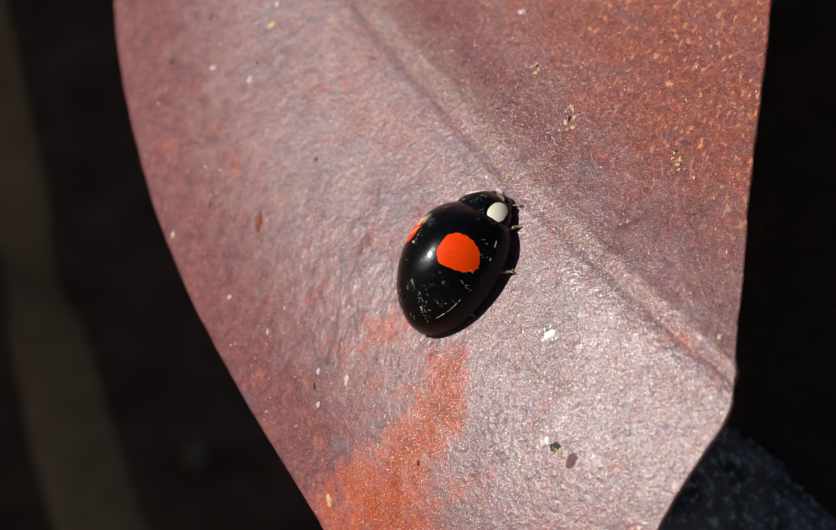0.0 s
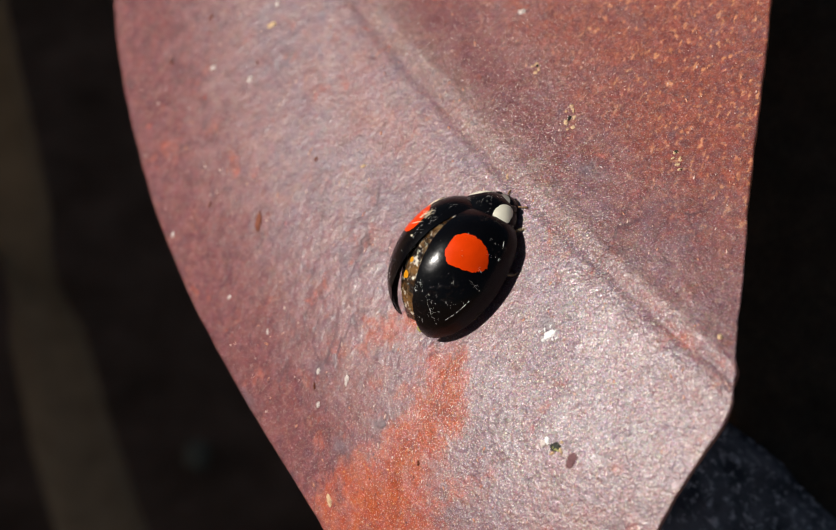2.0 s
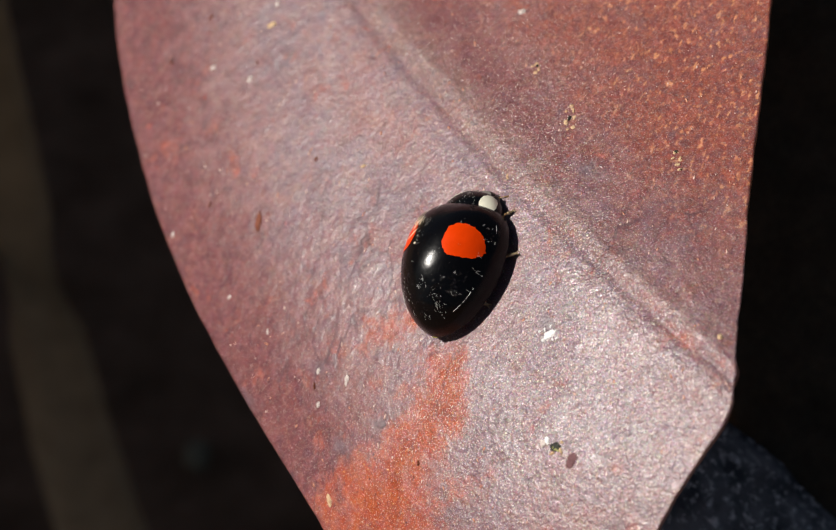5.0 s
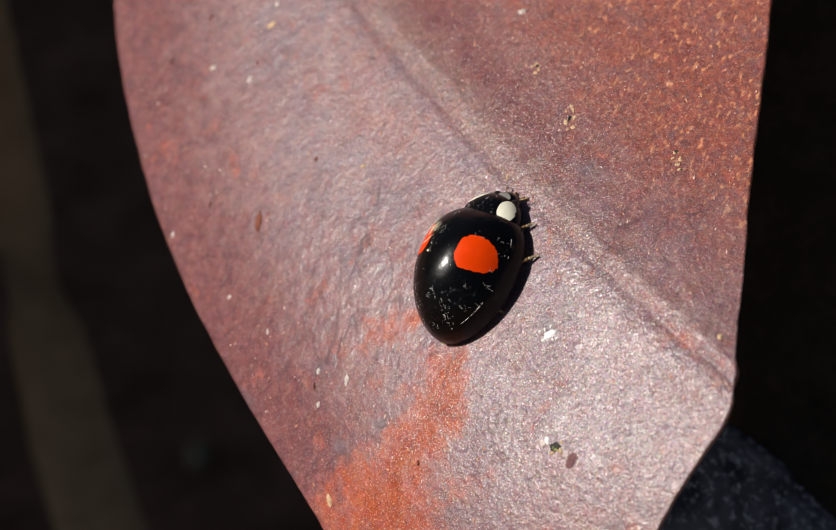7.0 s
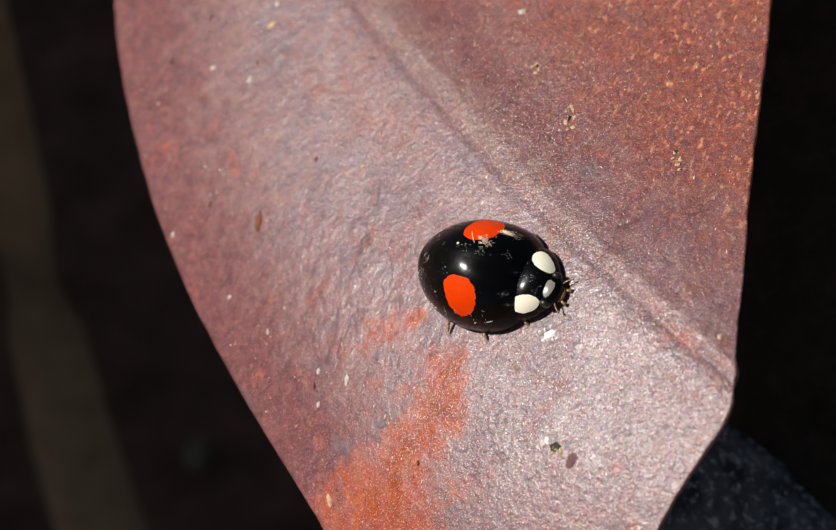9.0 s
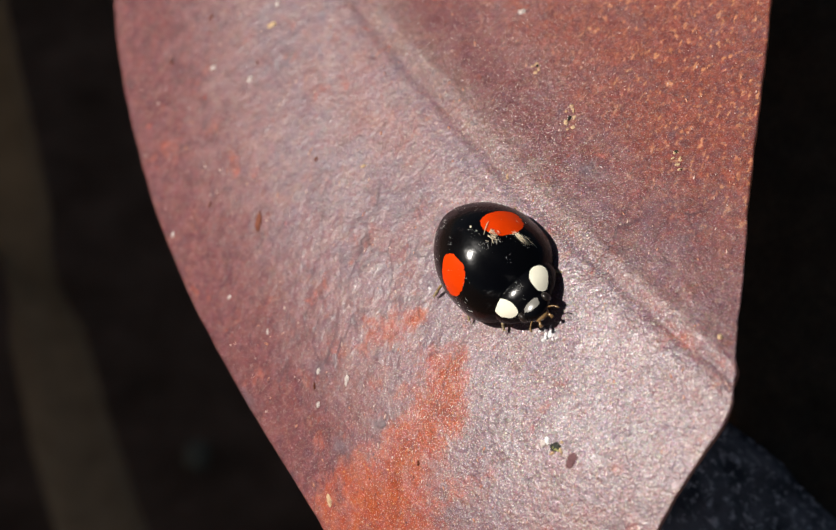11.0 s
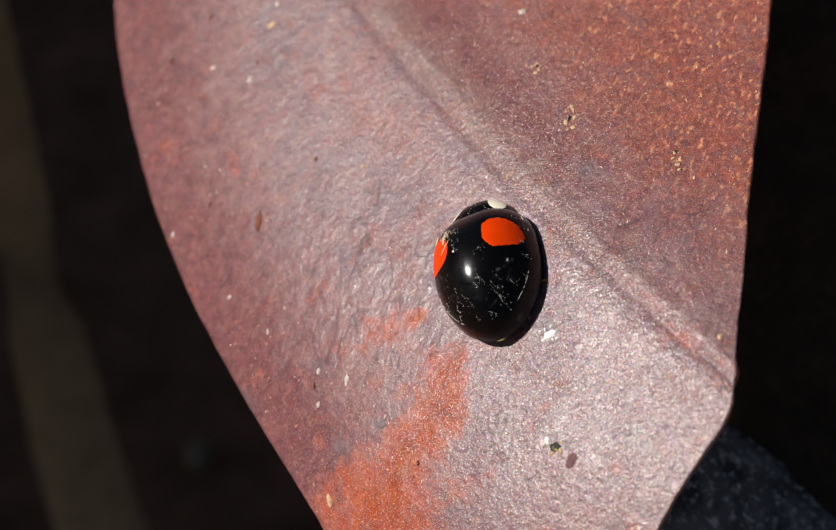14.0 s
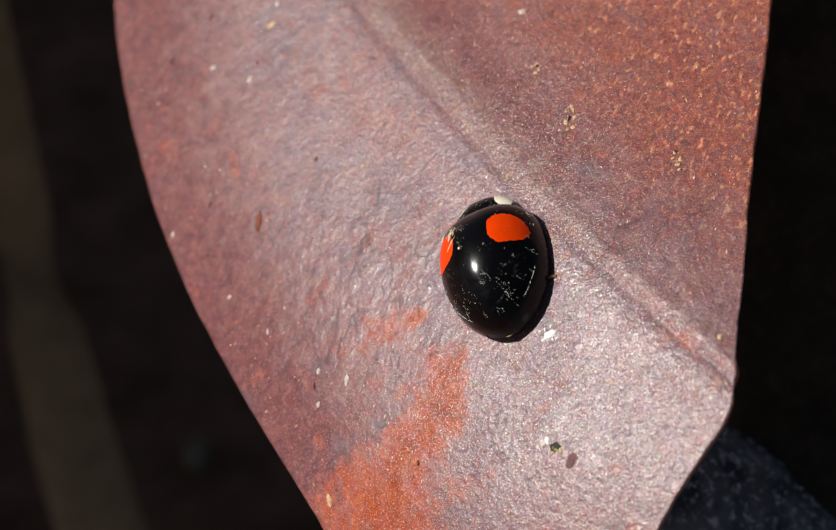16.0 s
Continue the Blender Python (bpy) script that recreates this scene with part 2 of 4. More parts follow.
# ---- builders ----
def part(name, bm, material, parent=None, label="", smooth=True):
    """Links a bmesh drawn in millimetres as one mesh object under its parent."""
    bmesh.ops.recalc_face_normals(bm, faces=bm.faces)
    for v in bm.verts:
        v.co *= MM
    mesh = bpy.data.meshes.new(name)
    bm.to_mesh(mesh)
    bm.free()
    mesh.materials.append(material)
    for f in mesh.polygons:
        f.use_smooth = smooth
    ob = new(name, mesh)
    ob.parent = parent
    if label:
        ob["label"] = label
    return ob


def thicken(ob, mm):
    m = ob.modifiers.new("thickness", "SOLIDIFY")
    m.thickness, m.offset = mm * MM, -1
    return ob


def curve_through(points, x):
    """Smooth value at x of a table of (x, y) points."""
    xs, ys = [p[0] for p in points], [p[1] for p in points]
    total, weight = 0.0, 0.0
    for k in range(-5, 6):
        w = math.exp(-(k / 2.6) ** 2)
        total += w * float(np.interp(x + k * 0.27, xs, ys))
        weight += w
    return total / weight


def tube(bm, points, radii, sides=8):
    """A tapered tube through points, closed at its ends."""
    rings = []
    for i, p in enumerate(points):
        a = Vector(points[max(i - 1, 0)])
        b = Vector(points[min(i + 1, len(points) - 1)])
        q = (b - a).to_track_quat("Z", "Y")
        rings.append([bm.verts.new(Vector(p) + q @ Vector((math.cos(2 * math.pi * k / sides) * radii[i],
                                                           math.sin(2 * math.pi * k / sides) * radii[i], 0))) for k in range(sides)])
    for a, b in zip(rings, rings[1:]):
        for k in range(sides):
            bm.faces.new((a[k], a[(k + 1) % sides], b[(k + 1) % sides], b[k]))
    bm.faces.new(rings[0])
    bm.faces.new(rings[-1])
    return bm


def ball(bm, centre, size, turn=(0, 0, 0), u=12, v=8):
    m = Matrix.LocRotScale(Vector(centre), Euler([radians(a) for a in turn]), Vector(size))
    bmesh.ops.create_uvsphere(bm, u_segments=u, v_segments=v, radius=1.0, matrix=m)
    return bm


def patch(bm, surface, cx, cy, rx, ry, turn=0.0, power=2.0, wobble=0.04, rings=7, sides=36, fray=0.0):
    """A rounded patch that lies on surface(x, y), a function that gives points."""
    c, s = math.cos(radians(turn)), math.sin(radians(turn))
    rows = []
    for k in range(1, rings + 1):
        row = []
        for a in range(sides):
            w = 2 * math.pi * a / sides
            r = k / rings * (abs(math.cos(w)) ** power + abs(math.sin(w)) ** power) ** (-1 / power)
            r *= 1 + wobble * math.sin(3 * w + 1) + 1.3 * wobble * noise.noise(Vector((4.5 * math.cos(w), 4.5 * math.sin(w), cy))) * (k / rings) ** 3
            if k == rings:
                r *= 1 + fray * noise.noise(Vector((11 * math.cos(w), 11 * math.sin(w), cy))) + fray * noise.noise(Vector((19 * math.cos(w), 19 * math.sin(w), cx)))
            x, y = r * rx * math.cos(w), r * ry * math.sin(w)
            row.append(bm.verts.new(surface(cx + c * x - s * y, cy + s * x + c * y)))
        rows.append(row)
    mid = bm.verts.new(surface(cx, cy))
    for a in range(sides):
        b = (a + 1) % sides
        bm.faces.new((mid, rows[0][a], rows[0][b]))
        for p, q in zip(rows, rows[1:]):
            bm.faces.new((p[a], p[b], q[b], q[a]))
    return bm


# ---- the shrub and its leaf ----
FOOT = Vector((-0.0599, 0.0902, 0.0))
shrub = new("shrub")
shrub.location = FOOT
tagged(shrub, "shrub with leathery reddish leaves on a grey-green stem", "shrub")


def on_shrub(ob, m):
    ob.parent = shrub
    ob.matrix_basis = Matrix.Translation(-FOOT) @ m
    return ob



# millimetres in the leaf's own axes
LEFT_EDGE = [(-34, 6), (-26, 1.5), (-18, -1.0), (-11.1, -3.9), (-8.8, -5.32), (-6.8, -6.55), (-5.2, -7.5), (-3.4, -8.47), (-1.85, -9.32), (0.4, -10.27),
             (2.4, -11.05), (4.6, -11.65), (6.6, -12.15), (8.9, -12.55), (11.1, -12.75), (16, -12.4), (24, -9.8), (32, -5)]
RIGHT_EDGE = [(-34, 6.2), (-26, 7.2), (-18, 8.2), (-11.1, 9.95), (-9.4, 10.95), (-7.9, 11.95), (-6.3, 13.05), (-5.0, 13.3), (-3.4, 13.3), (-2.3, 13.42),
              (-0.1, 13.68), (2.2, 13.8), (4.4, 14.02), (6.6, 14.3), (8.9, 14.58), (11.1, 14.8), (16, 14.6), (24, 12), (32, 5)]
CREASE = [(-34, 20), (-12, 19), (-4.8, 13.3), (-3.4, 11.3), (-1.85, 9.6), (0.2, 7.35), (2.2, 5.2), (3.5, 3.85), (5.5, 2.05), (8.2, -0.35), (11.1, -2.8), (20, -5), (32, -7)]
LEAN_X, LEAN_Y = -0.787, 0.52        # how the face leans under the beetle
FOLD = 0.52                          # how sharply the two halves of the blade bend along the midrib


def soft(x, w):
    """Zero below 0 and x above, rounded over w."""
    return w * math.log1p(math.exp(min(x / w, 40.0)))


def leaf_depth(u, v):
    """Height of the leaf's face: it falls away towards its upper left, flattens to the lower right and bends along the midrib."""
    q, r = (u - v) * 0.7071, (u + v) * 0.7071
    z = 0.25 * q + 0.87 * ((q - 7.5) - soft(q - 7.5, 4.5))
    e = r - 1.6
    z += 0.17 * e - (0.0215 * e * e if e < 0 else 0.0)
    s = (u - curve_through(CREASE, v)) * 0.72
    z -= FOLD * soft(s - 0.75, 0.35)
    z -= 0.15 * math.exp(-((s - 0.06) / (0.17 if s > 0.06 else 0.26)) ** 2)
    z += 0.03 * math.exp(-((s - 0.75) / 0.40) ** 2) - 0.04 * math.exp(-((s - 1.4) / 0.22) ** 2)
    z += 0.16 * math.exp(-((s + 1.2) / 0.8) ** 2)
    z += 0.022 * math.sin(s * 10.5 + 2.5 * noise.noise(Vector((u * 0.5, v * 0.5, 1.0)))) * math.exp(-((s - 0.2) / 1.0) ** 2)
    z += 0.10 * noise.noise(Vector((u * 0.3, v * 0.3, 3.0))) + 0.025 * noise.noise(Vector((u * 1.1, v * 1.1, 8.0)))
    return z + 5.3


def leaf_point(u, v):
    z = leaf_depth(u, v)
    k = 1 - z * MM / DIST
    return Vector((u * k, v * k, z))


def blob(u, v, cu, cv, ru, rv, turn=0.0):
    c, s = math.cos(radians(turn)), math.sin(radians(turn))
    du, dv = u - cu, v - cv
    return math.exp(-(((du * c + dv * s) / ru) ** 2 + ((-du * s + dv * c) / rv) ** 2))


def build_leaf():
    rows, cols = 330, 230
    verts, faces, rust, ruddy, grey, wine, peach, wrinkled, sandy_sheen, ribbed, stain = [], [], [], [], [], [], [], [], [], [], []
    for i in range(rows + 1):
        v = -33 + 64 * i / rows
        a, b = curve_through(LEFT_EDGE, v), curve_through(RIGHT_EDGE, v)
        a += 0.025 * noise.noise(Vector((v * 1.3, 7, 0)))
        b += 0.07 * noise.noise(Vector((v * 1.1, 2, 0)))
        mid = curve_through(CREASE, v)
        for j in range(cols + 1):
            u = a + (b - a) * j / cols
            p = leaf_point(u, v)
            verts.append(p * MM)
            rust.append(0.95 * blob(u, v, -1.9, -10.4, 2.6, 2.6) + 0.9 * blob(u, v, -0.3, -7.6, 1.3, 2.6, -28) + 0.8 * blob(u, v, 1.4, -5.6, 0.9, 1.9, -12)
                        + 0.85 * blob(u, v, -1.0, -2.6, 1.5, 0.75, 25) + 0.55 * blob(u, v, 0.6, -3.9, 1.2, 0.8) + 0.10 * blob(u, v, -2.6, 6.8, 1.8, 1.0)
                        + 0.5 * blob(u, v, 0.1, -2.1, 0.5, 0.35, 30) + 0.45 * blob(u, v, -10.6, 4.9, 0.9, 0.8) + 0.5 * blob(u, v, -0.6, -12.5, 3.2, 1.6)
                        + 0.5 * blob(u, v, 11.4, -3.4, 1.1, 0.35, -45) + 0.4 * blob(u, v, 9.2, -0.9, 0.9, 0.3, -45))
            s = u - mid
            edge = u - a
            upper = 1 / (1 + math.exp(3 - v))
            sandy_sheen.append(min(1.0, 0.18 + 0.3 * blob(u, v, 5.5, 7.0, 3.5, 5.0, 30) + 0.9 * blob(u, v, 6.5, -6.0, 7.5, 6.5) + 0.5 * blob(u, v, 5.0, 2.0, 2.2, 4.5, 35) + 0.25 * blob(u, v, -3, 5, 6, 5)))
            wrinkled.append(0.22 * blob(u, v, -2.6, -0.6, 4.0, 2.6, 20) + 0.12 * blob(u, v, -5, -4, 3, 3) - 0.05)
            ruddy.append(max(0.0, min(1.0, 0.03 + ((0.22 + 0.08 * s) * (0.45 + 0.55 * upper) if s > 1.0 else 0.0) + 0.45 * blob(u, v, 13, 9.5, 5, 5) + 0.40 * blob(u, v, -2.4, 7.4, 1.5, 2.8, 20) + 0.3 * blob(u, v, -1.0, 5.2, 1.0, 1.6, 30))))
            # the 0.38 term puts the crease's warm bounced light into the colour
            wine.append(upper * 0.85 * math.exp(-((s - 3.0) / 1.7) ** 2) / (1 + math.exp(-(s - 1.8) * 5)) + (1 - upper) * 0.5 * math.exp(-((s - 0.55) / 0.5) ** 2) + 0.38 * math.exp(-((s - 0.15) / 0.35) ** 2) + 0.95 * math.exp(-(edge / 4.4) ** 2) + 0.5 * math.exp(-(edge / 8.0) ** 2))
            stain.append(blob(u, v, 5.35, -2.45, 0.45, 0.6) + 0.9 * blob(u, v, -3.2, -7.7, 0.35, 0.8, 10) + 0.8 * blob(u, v, -1.45, -6.5, 0.7, 0.45, 30) + 0.8 * blob(u, v, 7.15, 4.0, 0.6, 0.45)
                         + 0.7 * blob(u, v, -4.2, -4.4, 0.35, 0.5) + 0.6 * blob(u, v, -7.2, -5.6, 0.4, 1.2, 25) + 0.6 * blob(u, v, -6.4, 10.5, 0.8, 0.4, 40) + 0.5 * blob(u, v, 0.6, -8.6, 0.6, 0.9) + 0.5 * blob(u, v, 3.2, -6.4, 0.9, 1.4, -20))
            ribbed.append(1 / (1 + math.exp(-0.9 * v)) / (1 + math.exp(-(s - 0.05) * 9)) / (1 + math.exp((s - 1.9) * 4)))
            peach.append((max(0.0, 0.06 * s) if s > 0.5 else 0.0) + 0.6 * blob(u, v, 13.5, 9.5, 5, 6))
            grey.append(0.9 * blob(u, v, 7.16, 4.05, 0.7, 0.5) + 0.9 * blob(u, v, -6.3, 10.6, 0.9, 0.5, 60) + 0.8 * blob(u, v, -3.1, -7.7, 0.3, 0.9) + 0.6 * blob(u, v, 3.5, -0.5, 6, 4.5) + 0.75 * blob(u, v, -3.6, 4.5, 3.4, 6.5, -30) + 0.5 * blob(u, v, 6.5, -6, 6, 4.5) + 0.5 * blob(u, v, 7.2, 4.2, 1.3, 3.0, 35) + 0.4 * blob(u, v, -4, 10, 6, 2))
    w = cols + 1
    for i in range(rows):
        for j in range(cols):
            k = i * w + j
            faces.append((k, k + 1, k + w + 1, k + w))
    mesh = bpy.data.meshes.new("leaf")
    mesh.from_pydata(verts, [], faces)
    for name, values in (("rust", rust), ("ruddy", ruddy), ("grey", grey), ("wine", wine), ("peach", peach), ("wrinkled", wrinkled), ("sandy_sheen", sandy_sheen), ("rib", ribbed), ("stain", stain)):
        mesh.attributes.new(name, "FLOAT", "POINT").data.foreach_set("value", values)
    for f in mesh.polygons:
        f.use_smooth = True
    mesh.materials.append(LEAF)
    ob = on_shrub(new("leaf", mesh), PLACE)
    thicken(ob, 0.35)
    return tagged(ob, "weathered mauve-red leathery leaf with rusty patches and a creased midrib")


leaf = build_leaf()


# ---- the dark surroundings ----
def build_ground():
    bm = bmesh.new()
    bmesh.ops.create_grid(bm, x_segments=2, y_segments=2, size=60000)
    ob = part("ground", bm, SOIL)
    return tagged(ob, "dark shaded humus soil under the shrub", "ground", kind="structure")


build_ground()


def build_pebble():
    bm = bmesh.new()
    bmesh.ops.create_icosphere(bm, subdivisions=3, radius=1.0)
    for v in bm.verts:
        v.co *= 1 + 0.25 * noise.noise(v.co * 1.2)
        v.co = Vector((v.co.x * 3.2, v.co.y * 4.2, v.co.z * 2.0 + 1.2))
    ob = part("pebble", bm, STONE)
    ob.location = (-0.0586, 0.185, 0)
    tagged(ob, "small dull grey pebble lying on dark soil", "pebble")


build_pebble()


def behind(px, py, depth):
    """A point depth millimetres behind the beetle, on the line through (px, py) of the leaf's plane."""
    k = 1 + depth * MM / DIST
    return Vector((px * k, py * k, -depth))


def build_stem():
    line = [(-20.6, 22), (-19.6, 16), (-18.5, 11), (-17.5, 6), (-16.8, 2), (-15.5, -3), (-14.55, -7), (-13.0, -12)]
    pts = [(PLACE @ (behind(a, b, 160 - 4.1 * b) * MM)) / MM for a, b in line]
    way = pts[-1] - pts[3]
    for k in (0.35, 0.7, 1.04):
        pts.append(pts[7] - way * (k * pts[7].z / way.z))
    bm = bmesh.new()
    radii = [2.4, 2.9, 3.4, 3.9, 4.6, 5.6, 6.6, 7.6, 8.2, 9.0, 10.0]
    tube(bm, pts, radii, 18)
    for v in bm.verts:
        v.co += Vector((1, 0.6, 0.4)) * 0.5 * noise.noise(v.co * 0.12)
    ob = part("stem", bm, BARK, None, "grey-green woody stem in the shade")
    on_shrub(ob, Matrix.Identity(4))
    return pts


STEM = build_stem()


def blade(name, length, width, m, material, label, curl=0.10):
    """A leaf of its own: x along the midrib, folded a little, with a wavy rim."""
    bm = bmesh.new()
    n, half, rows = 44, 14, []
    for i in range(n + 1):
        t = i / n
        wide = width / 2 * max(0.02, math.sin(math.pi * t ** 0.8)) ** 0.75
        row = []
        for j in range(-half, half + 1):
            q = j / half
            y = q * wide
            z = -curl * abs(y) ** 1.3 - 0.004 * (t - 0.4) ** 2 * length * length * 0.12
            z += 0.5 * noise.noise(Vector((t * length * 0.15, y * 0.15, width)))
            row.append(bm.verts.new((t * length - length / 2, y, z)))
        rows.append(row)
    for a, b in zip(rows, rows[1:]):
        for j in range(2 * half):
            bm.faces.new((a[j], a[j + 1], b[j + 1], b[j]))
    ob = part(name, bm, material, None, label)
    thicken(ob, 0.35)
    return on_shrub(ob, m)


def petiole(a, b, sag=0.0):
    bm = bmesh.new()
    pts = [a.lerp(b, k / 6) + Vector((0, 0, -sag * math.sin(math.pi * k / 6))) for k in range(7)]
    tube(bm, pts, [0.8, 0.8, 0.85, 0.9, 1.0, 1.1, 1.3], 8)
    return on_shrub(part("petiole", bm, BARK), Matrix.Identity(4))


def facing(place, normal, along):
    """A pose at place (local millimetres) with z to normal and x as near to along as can be."""
    z = Vector(normal).normalized()
    x = Vector(along)
    x = (x - z * x.dot(z)).normalized()
    r = Matrix((x, z.cross(x), z)).transposed().to_4x4()
    return PLACE @ Matrix.Translation(Vector(place) * MM) @ r


# the leaf in the shadow under the red one, and an unseen one added to shade the stem
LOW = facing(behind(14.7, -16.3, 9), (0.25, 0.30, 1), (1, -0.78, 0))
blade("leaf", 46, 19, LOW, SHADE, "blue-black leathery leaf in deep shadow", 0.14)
# added leaf-shaped sheet, coloured dark in place of the unlit background
DARK_SHEET = facing(behind(19.5, 3.0, 14), (-0.10, 0.0, 1), (0.1, -1, 0))
blade("leaf", 62, 22, DARK_SHEET, DARK_FILL, "dark brown leaf-shaped sheet added for the unlit background", 0.04)
SUNWARD = Vector((-1.443, 0.684, 1.0)).normalized()
# out of view to the left, added only to block the sun from the stem
STEM_SCREEN = facing(Vector((-58, 4, -160)) + SUNWARD * 52, SUNWARD, (0.1, 0.64, 0.77))
blade("leaf", 165, 56, STEM_SCREEN, LEAF, "unseen reddish leaf added to shade the stem", 0.03)


def build_unseen_canopy():
    """An added, unseen branch on the sunward side, whose leaves keep the soil below in shade."""
    rnd = random.Random(21)
    middle = PLACE.inverted() @ Vector((0.0, 0.265, 0.0)) / MM + SUNWARD * 656
    across = (PLACE.to_3x3().inverted() @ Vector((0, 1, 0))).normalized()
    across = (across - SUNWARD * across.dot(SUNWARD)).normalized()
    along = SUNWARD.cross(across)
    mesh = None
    for layer in range(3):
        for row in range(8):
            for side in (1, -1):
                place = middle + along * ((row - 3.5) * 40 + (0, 20, 10)[layer]) + across * side * (84, 84, 24)[layer] - SUNWARD * (layer * 24 + rnd.uniform(0, 6))
                tilt = SUNWARD + Vector((rnd.gauss(0, 0.09), rnd.gauss(0, 0.09), rnd.gauss(0, 0.09)))
                m = facing(place, tilt, across * side + along * rnd.gauss(0, 0.08))
                if mesh is None:
                    mesh = blade("leaf", 172, 64, m, LEAF, "unseen reddish leaf added to shade the soil", 0.02).data
                else:
                    ob = new("leaf", mesh)
                    ob["label"] = "unseen reddish leaf added to shade the soil"
                    thicken(on_shrub(ob, m), 0.35)
    # the added branch that carries these leaves, out of view as well
    ends = [(PLACE @ ((middle + along * k - SUNWARD * 14) * MM)) / MM for k in (-175, 190)]
    low = min(ends, key=lambda e: e.z)
    bm = tube(bmesh.new(), [max(ends, key=lambda e: e.z), ends[0].lerp(ends[1], 0.5), low, low.lerp(STEM[0], 0.5) + Vector((0, 0, 12)), STEM[0]], [1.2, 1.8, 2.2, 2.5, 2.6], 10)
    on_shrub(part("branch", bm, BARK), Matrix.Identity(4))


build_unseen_canopy()
petiole(PLACE @ (leaf_point(-0.2, 30.6) * MM) / MM, STEM[0], 6)
petiole((STEM_SCREEN @ Vector((0.081, 0, 0))) / MM, STEM[1], 4)
petiole((DARK_SHEET @ Vector((-0.030, 0, -0.001))) / MM, STEM[0], 0)
petiole((LOW @ Vector((-0.022, 0, -0.001))) / MM, PLACE @ (leaf_point(5.9, -32.6) * MM) / MM, 0)


# ---- marks on the leaf ----
PX = 0.02232


def on_leaf(x, y, lift=0.0):
    """Pose on the red leaf's face; x runs right and y down, about 45 to the millimetre."""
    u, v = (x - 784) * PX, (497 - y) * PX
    a, b, c = leaf_point(u, v), leaf_point(u + 0.1, v), leaf_point(u, v + 0.1)
    z = (b - a).cross(c - a).normalized()
    x_axis = (b - a).normalized()
    m = Matrix((x_axis, z.cross(x_axis), z)).transposed().to_4x4()
    return Matrix.Translation((a + z * lift)) @ m


def mark(name, x, y, size, turn, material, label, lift=0.0):
    """A small lump on the leaf; size in millimetres."""
    bm = bmesh.new()
    bmesh.ops.create_icosphere(bm, subdivisions=4, radius=1.0)
    for v in bm.verts:
        v.co *= 1 + 0.5 * noise.noise(v.co * 1.6 + Vector((x, y, 0))) + 0.22 * noise.noise(v.co * 4.5 + Vector((y, x, 0)))
        v.co = Vector((v.co.x * size[0], v.co.y * size[1], v.co.z * size[2]))
    m = on_leaf(x, y, lift) @ Matrix.Rotation(radians(turn), 4, "Z")
    bmesh.ops.transform(bm, matrix=m, verts=bm.verts)
    return part(name, bm, material, leaf, label)


GRAIN = plain("pale_grain", rgb(214, 204, 196), rgb(150, 132, 128), 3000, 0.55, 0.00002)
WHITE_GLINT = plain("white_glint", rgb(244, 242, 240), rgb(200, 196, 198), 3500, 0.25, 0.00004)
OLIVE = plain("olive_crumb", rgb(96, 98, 48), rgb(178, 176, 110), 4000, 0.5, 0.00003)
SCAB = plain("mauve_scab", rgb(84, 50, 54), rgb(118, 78, 80), 3000, 0.7, 0.00004)
SEED = plain("brown_seed", rgb(78, 32, 16), rgb(128, 62, 30), 3000, 0.75, 0.00002)
CORK = plain("cream_cork", rgb(214, 190, 150), rgb(165, 125, 95), 3500, 0.8, 0.00003)
PIT = plain("dark_pit", rgb(4, 4, 3), rgb(40, 42, 20), 5200, 0.6, 0.00003)
SLATE = plain("slate_stain", rgb(88, 74, 80), rgb(130, 112, 114), 5000, 0.5, 0.00003)

for x, y, a, b, turn in ((400, 127, 0.20, 0.15, 50), (468, 149, 0.13, 0.22, -15), (650, 713, 0.13, 0.24, -5), (597, 758, 0.12, 0.14, 0), (597, 696, 0.11, 0.15, 0),
                         (431, 557, 0.16, 0.10, 30), (502, 622, 0.07, 0.14, 10), (1018, 832, 0.14, 0.2, 0), (979, 22, 0.24, 0.17, 35), (324, 440, 0.1, 0.16, 0),
                         (790, 104, 0.05, 0.09, 30), (520, 7, 0.12, 0.18, 0)):
    mark("grain", x, y, (a * 0.85, b * 0.85, 0.035), turn, GRAIN, "pale greyish-white grain")
for x, y, a, b, turn in ((617, 938, 0.11, 0.30, 22), (952, 332, 0.06, 0.13, 20), (1351, 632, 0.09, 0.12, 0), (510, 47, 0.28, 0.16, 25), (681, 312, 0.13, 0.08, 20), (1275, 318, 0.10, 0.06, 30)):
    mark("cork_spot", x, y, (a, b, 0.05), turn, CORK, "cream corky spot")
for x, y, a, b, turn in ((485, 416, 0.19, 0.55, 4), (593, 299, 0.09, 0.12, 0), (396, 33, 0.08, 0.2, -35), (394, 384, 0.05, 0.17, 5), (590, 724, 0.07, 0.2, 10), (785, 868, 0.07, 0.13, 0),
                         (322, 117, 0.1, 0.12, 0), (483, 118, 0.05, 0.1, 0)):
    mark("seed", x, y, (a * 0.85, b * 0.9, 0.07), turn, SEED, "small dark red-brown seed scale")
# a white lump paints in the highlight at the left of the pit
mark("grain", 1026, 826, (0.13, 0.15, 0.04), 10, WHITE_GLINT, "white lump standing in for the glint beside a pit")
mark("pit", 1041, 838, (0.22, 0.17, 0.03), 15, PIT, "dark greenish pit", 0.01)
mark("cork_spot", 1044, 844, (0.12, 0.05, 0.06), -25, OLIVE, "olive crumb in a pit")
mark("cork_spot", 1038, 840, (0.04, 0.08, 0.06), 10, OLIVE, "olive crumb in a pit")
mark("scab", 1072, 863, (0.17, 0.27, 0.03), -35, SCAB, "dull mauve-brown scab")
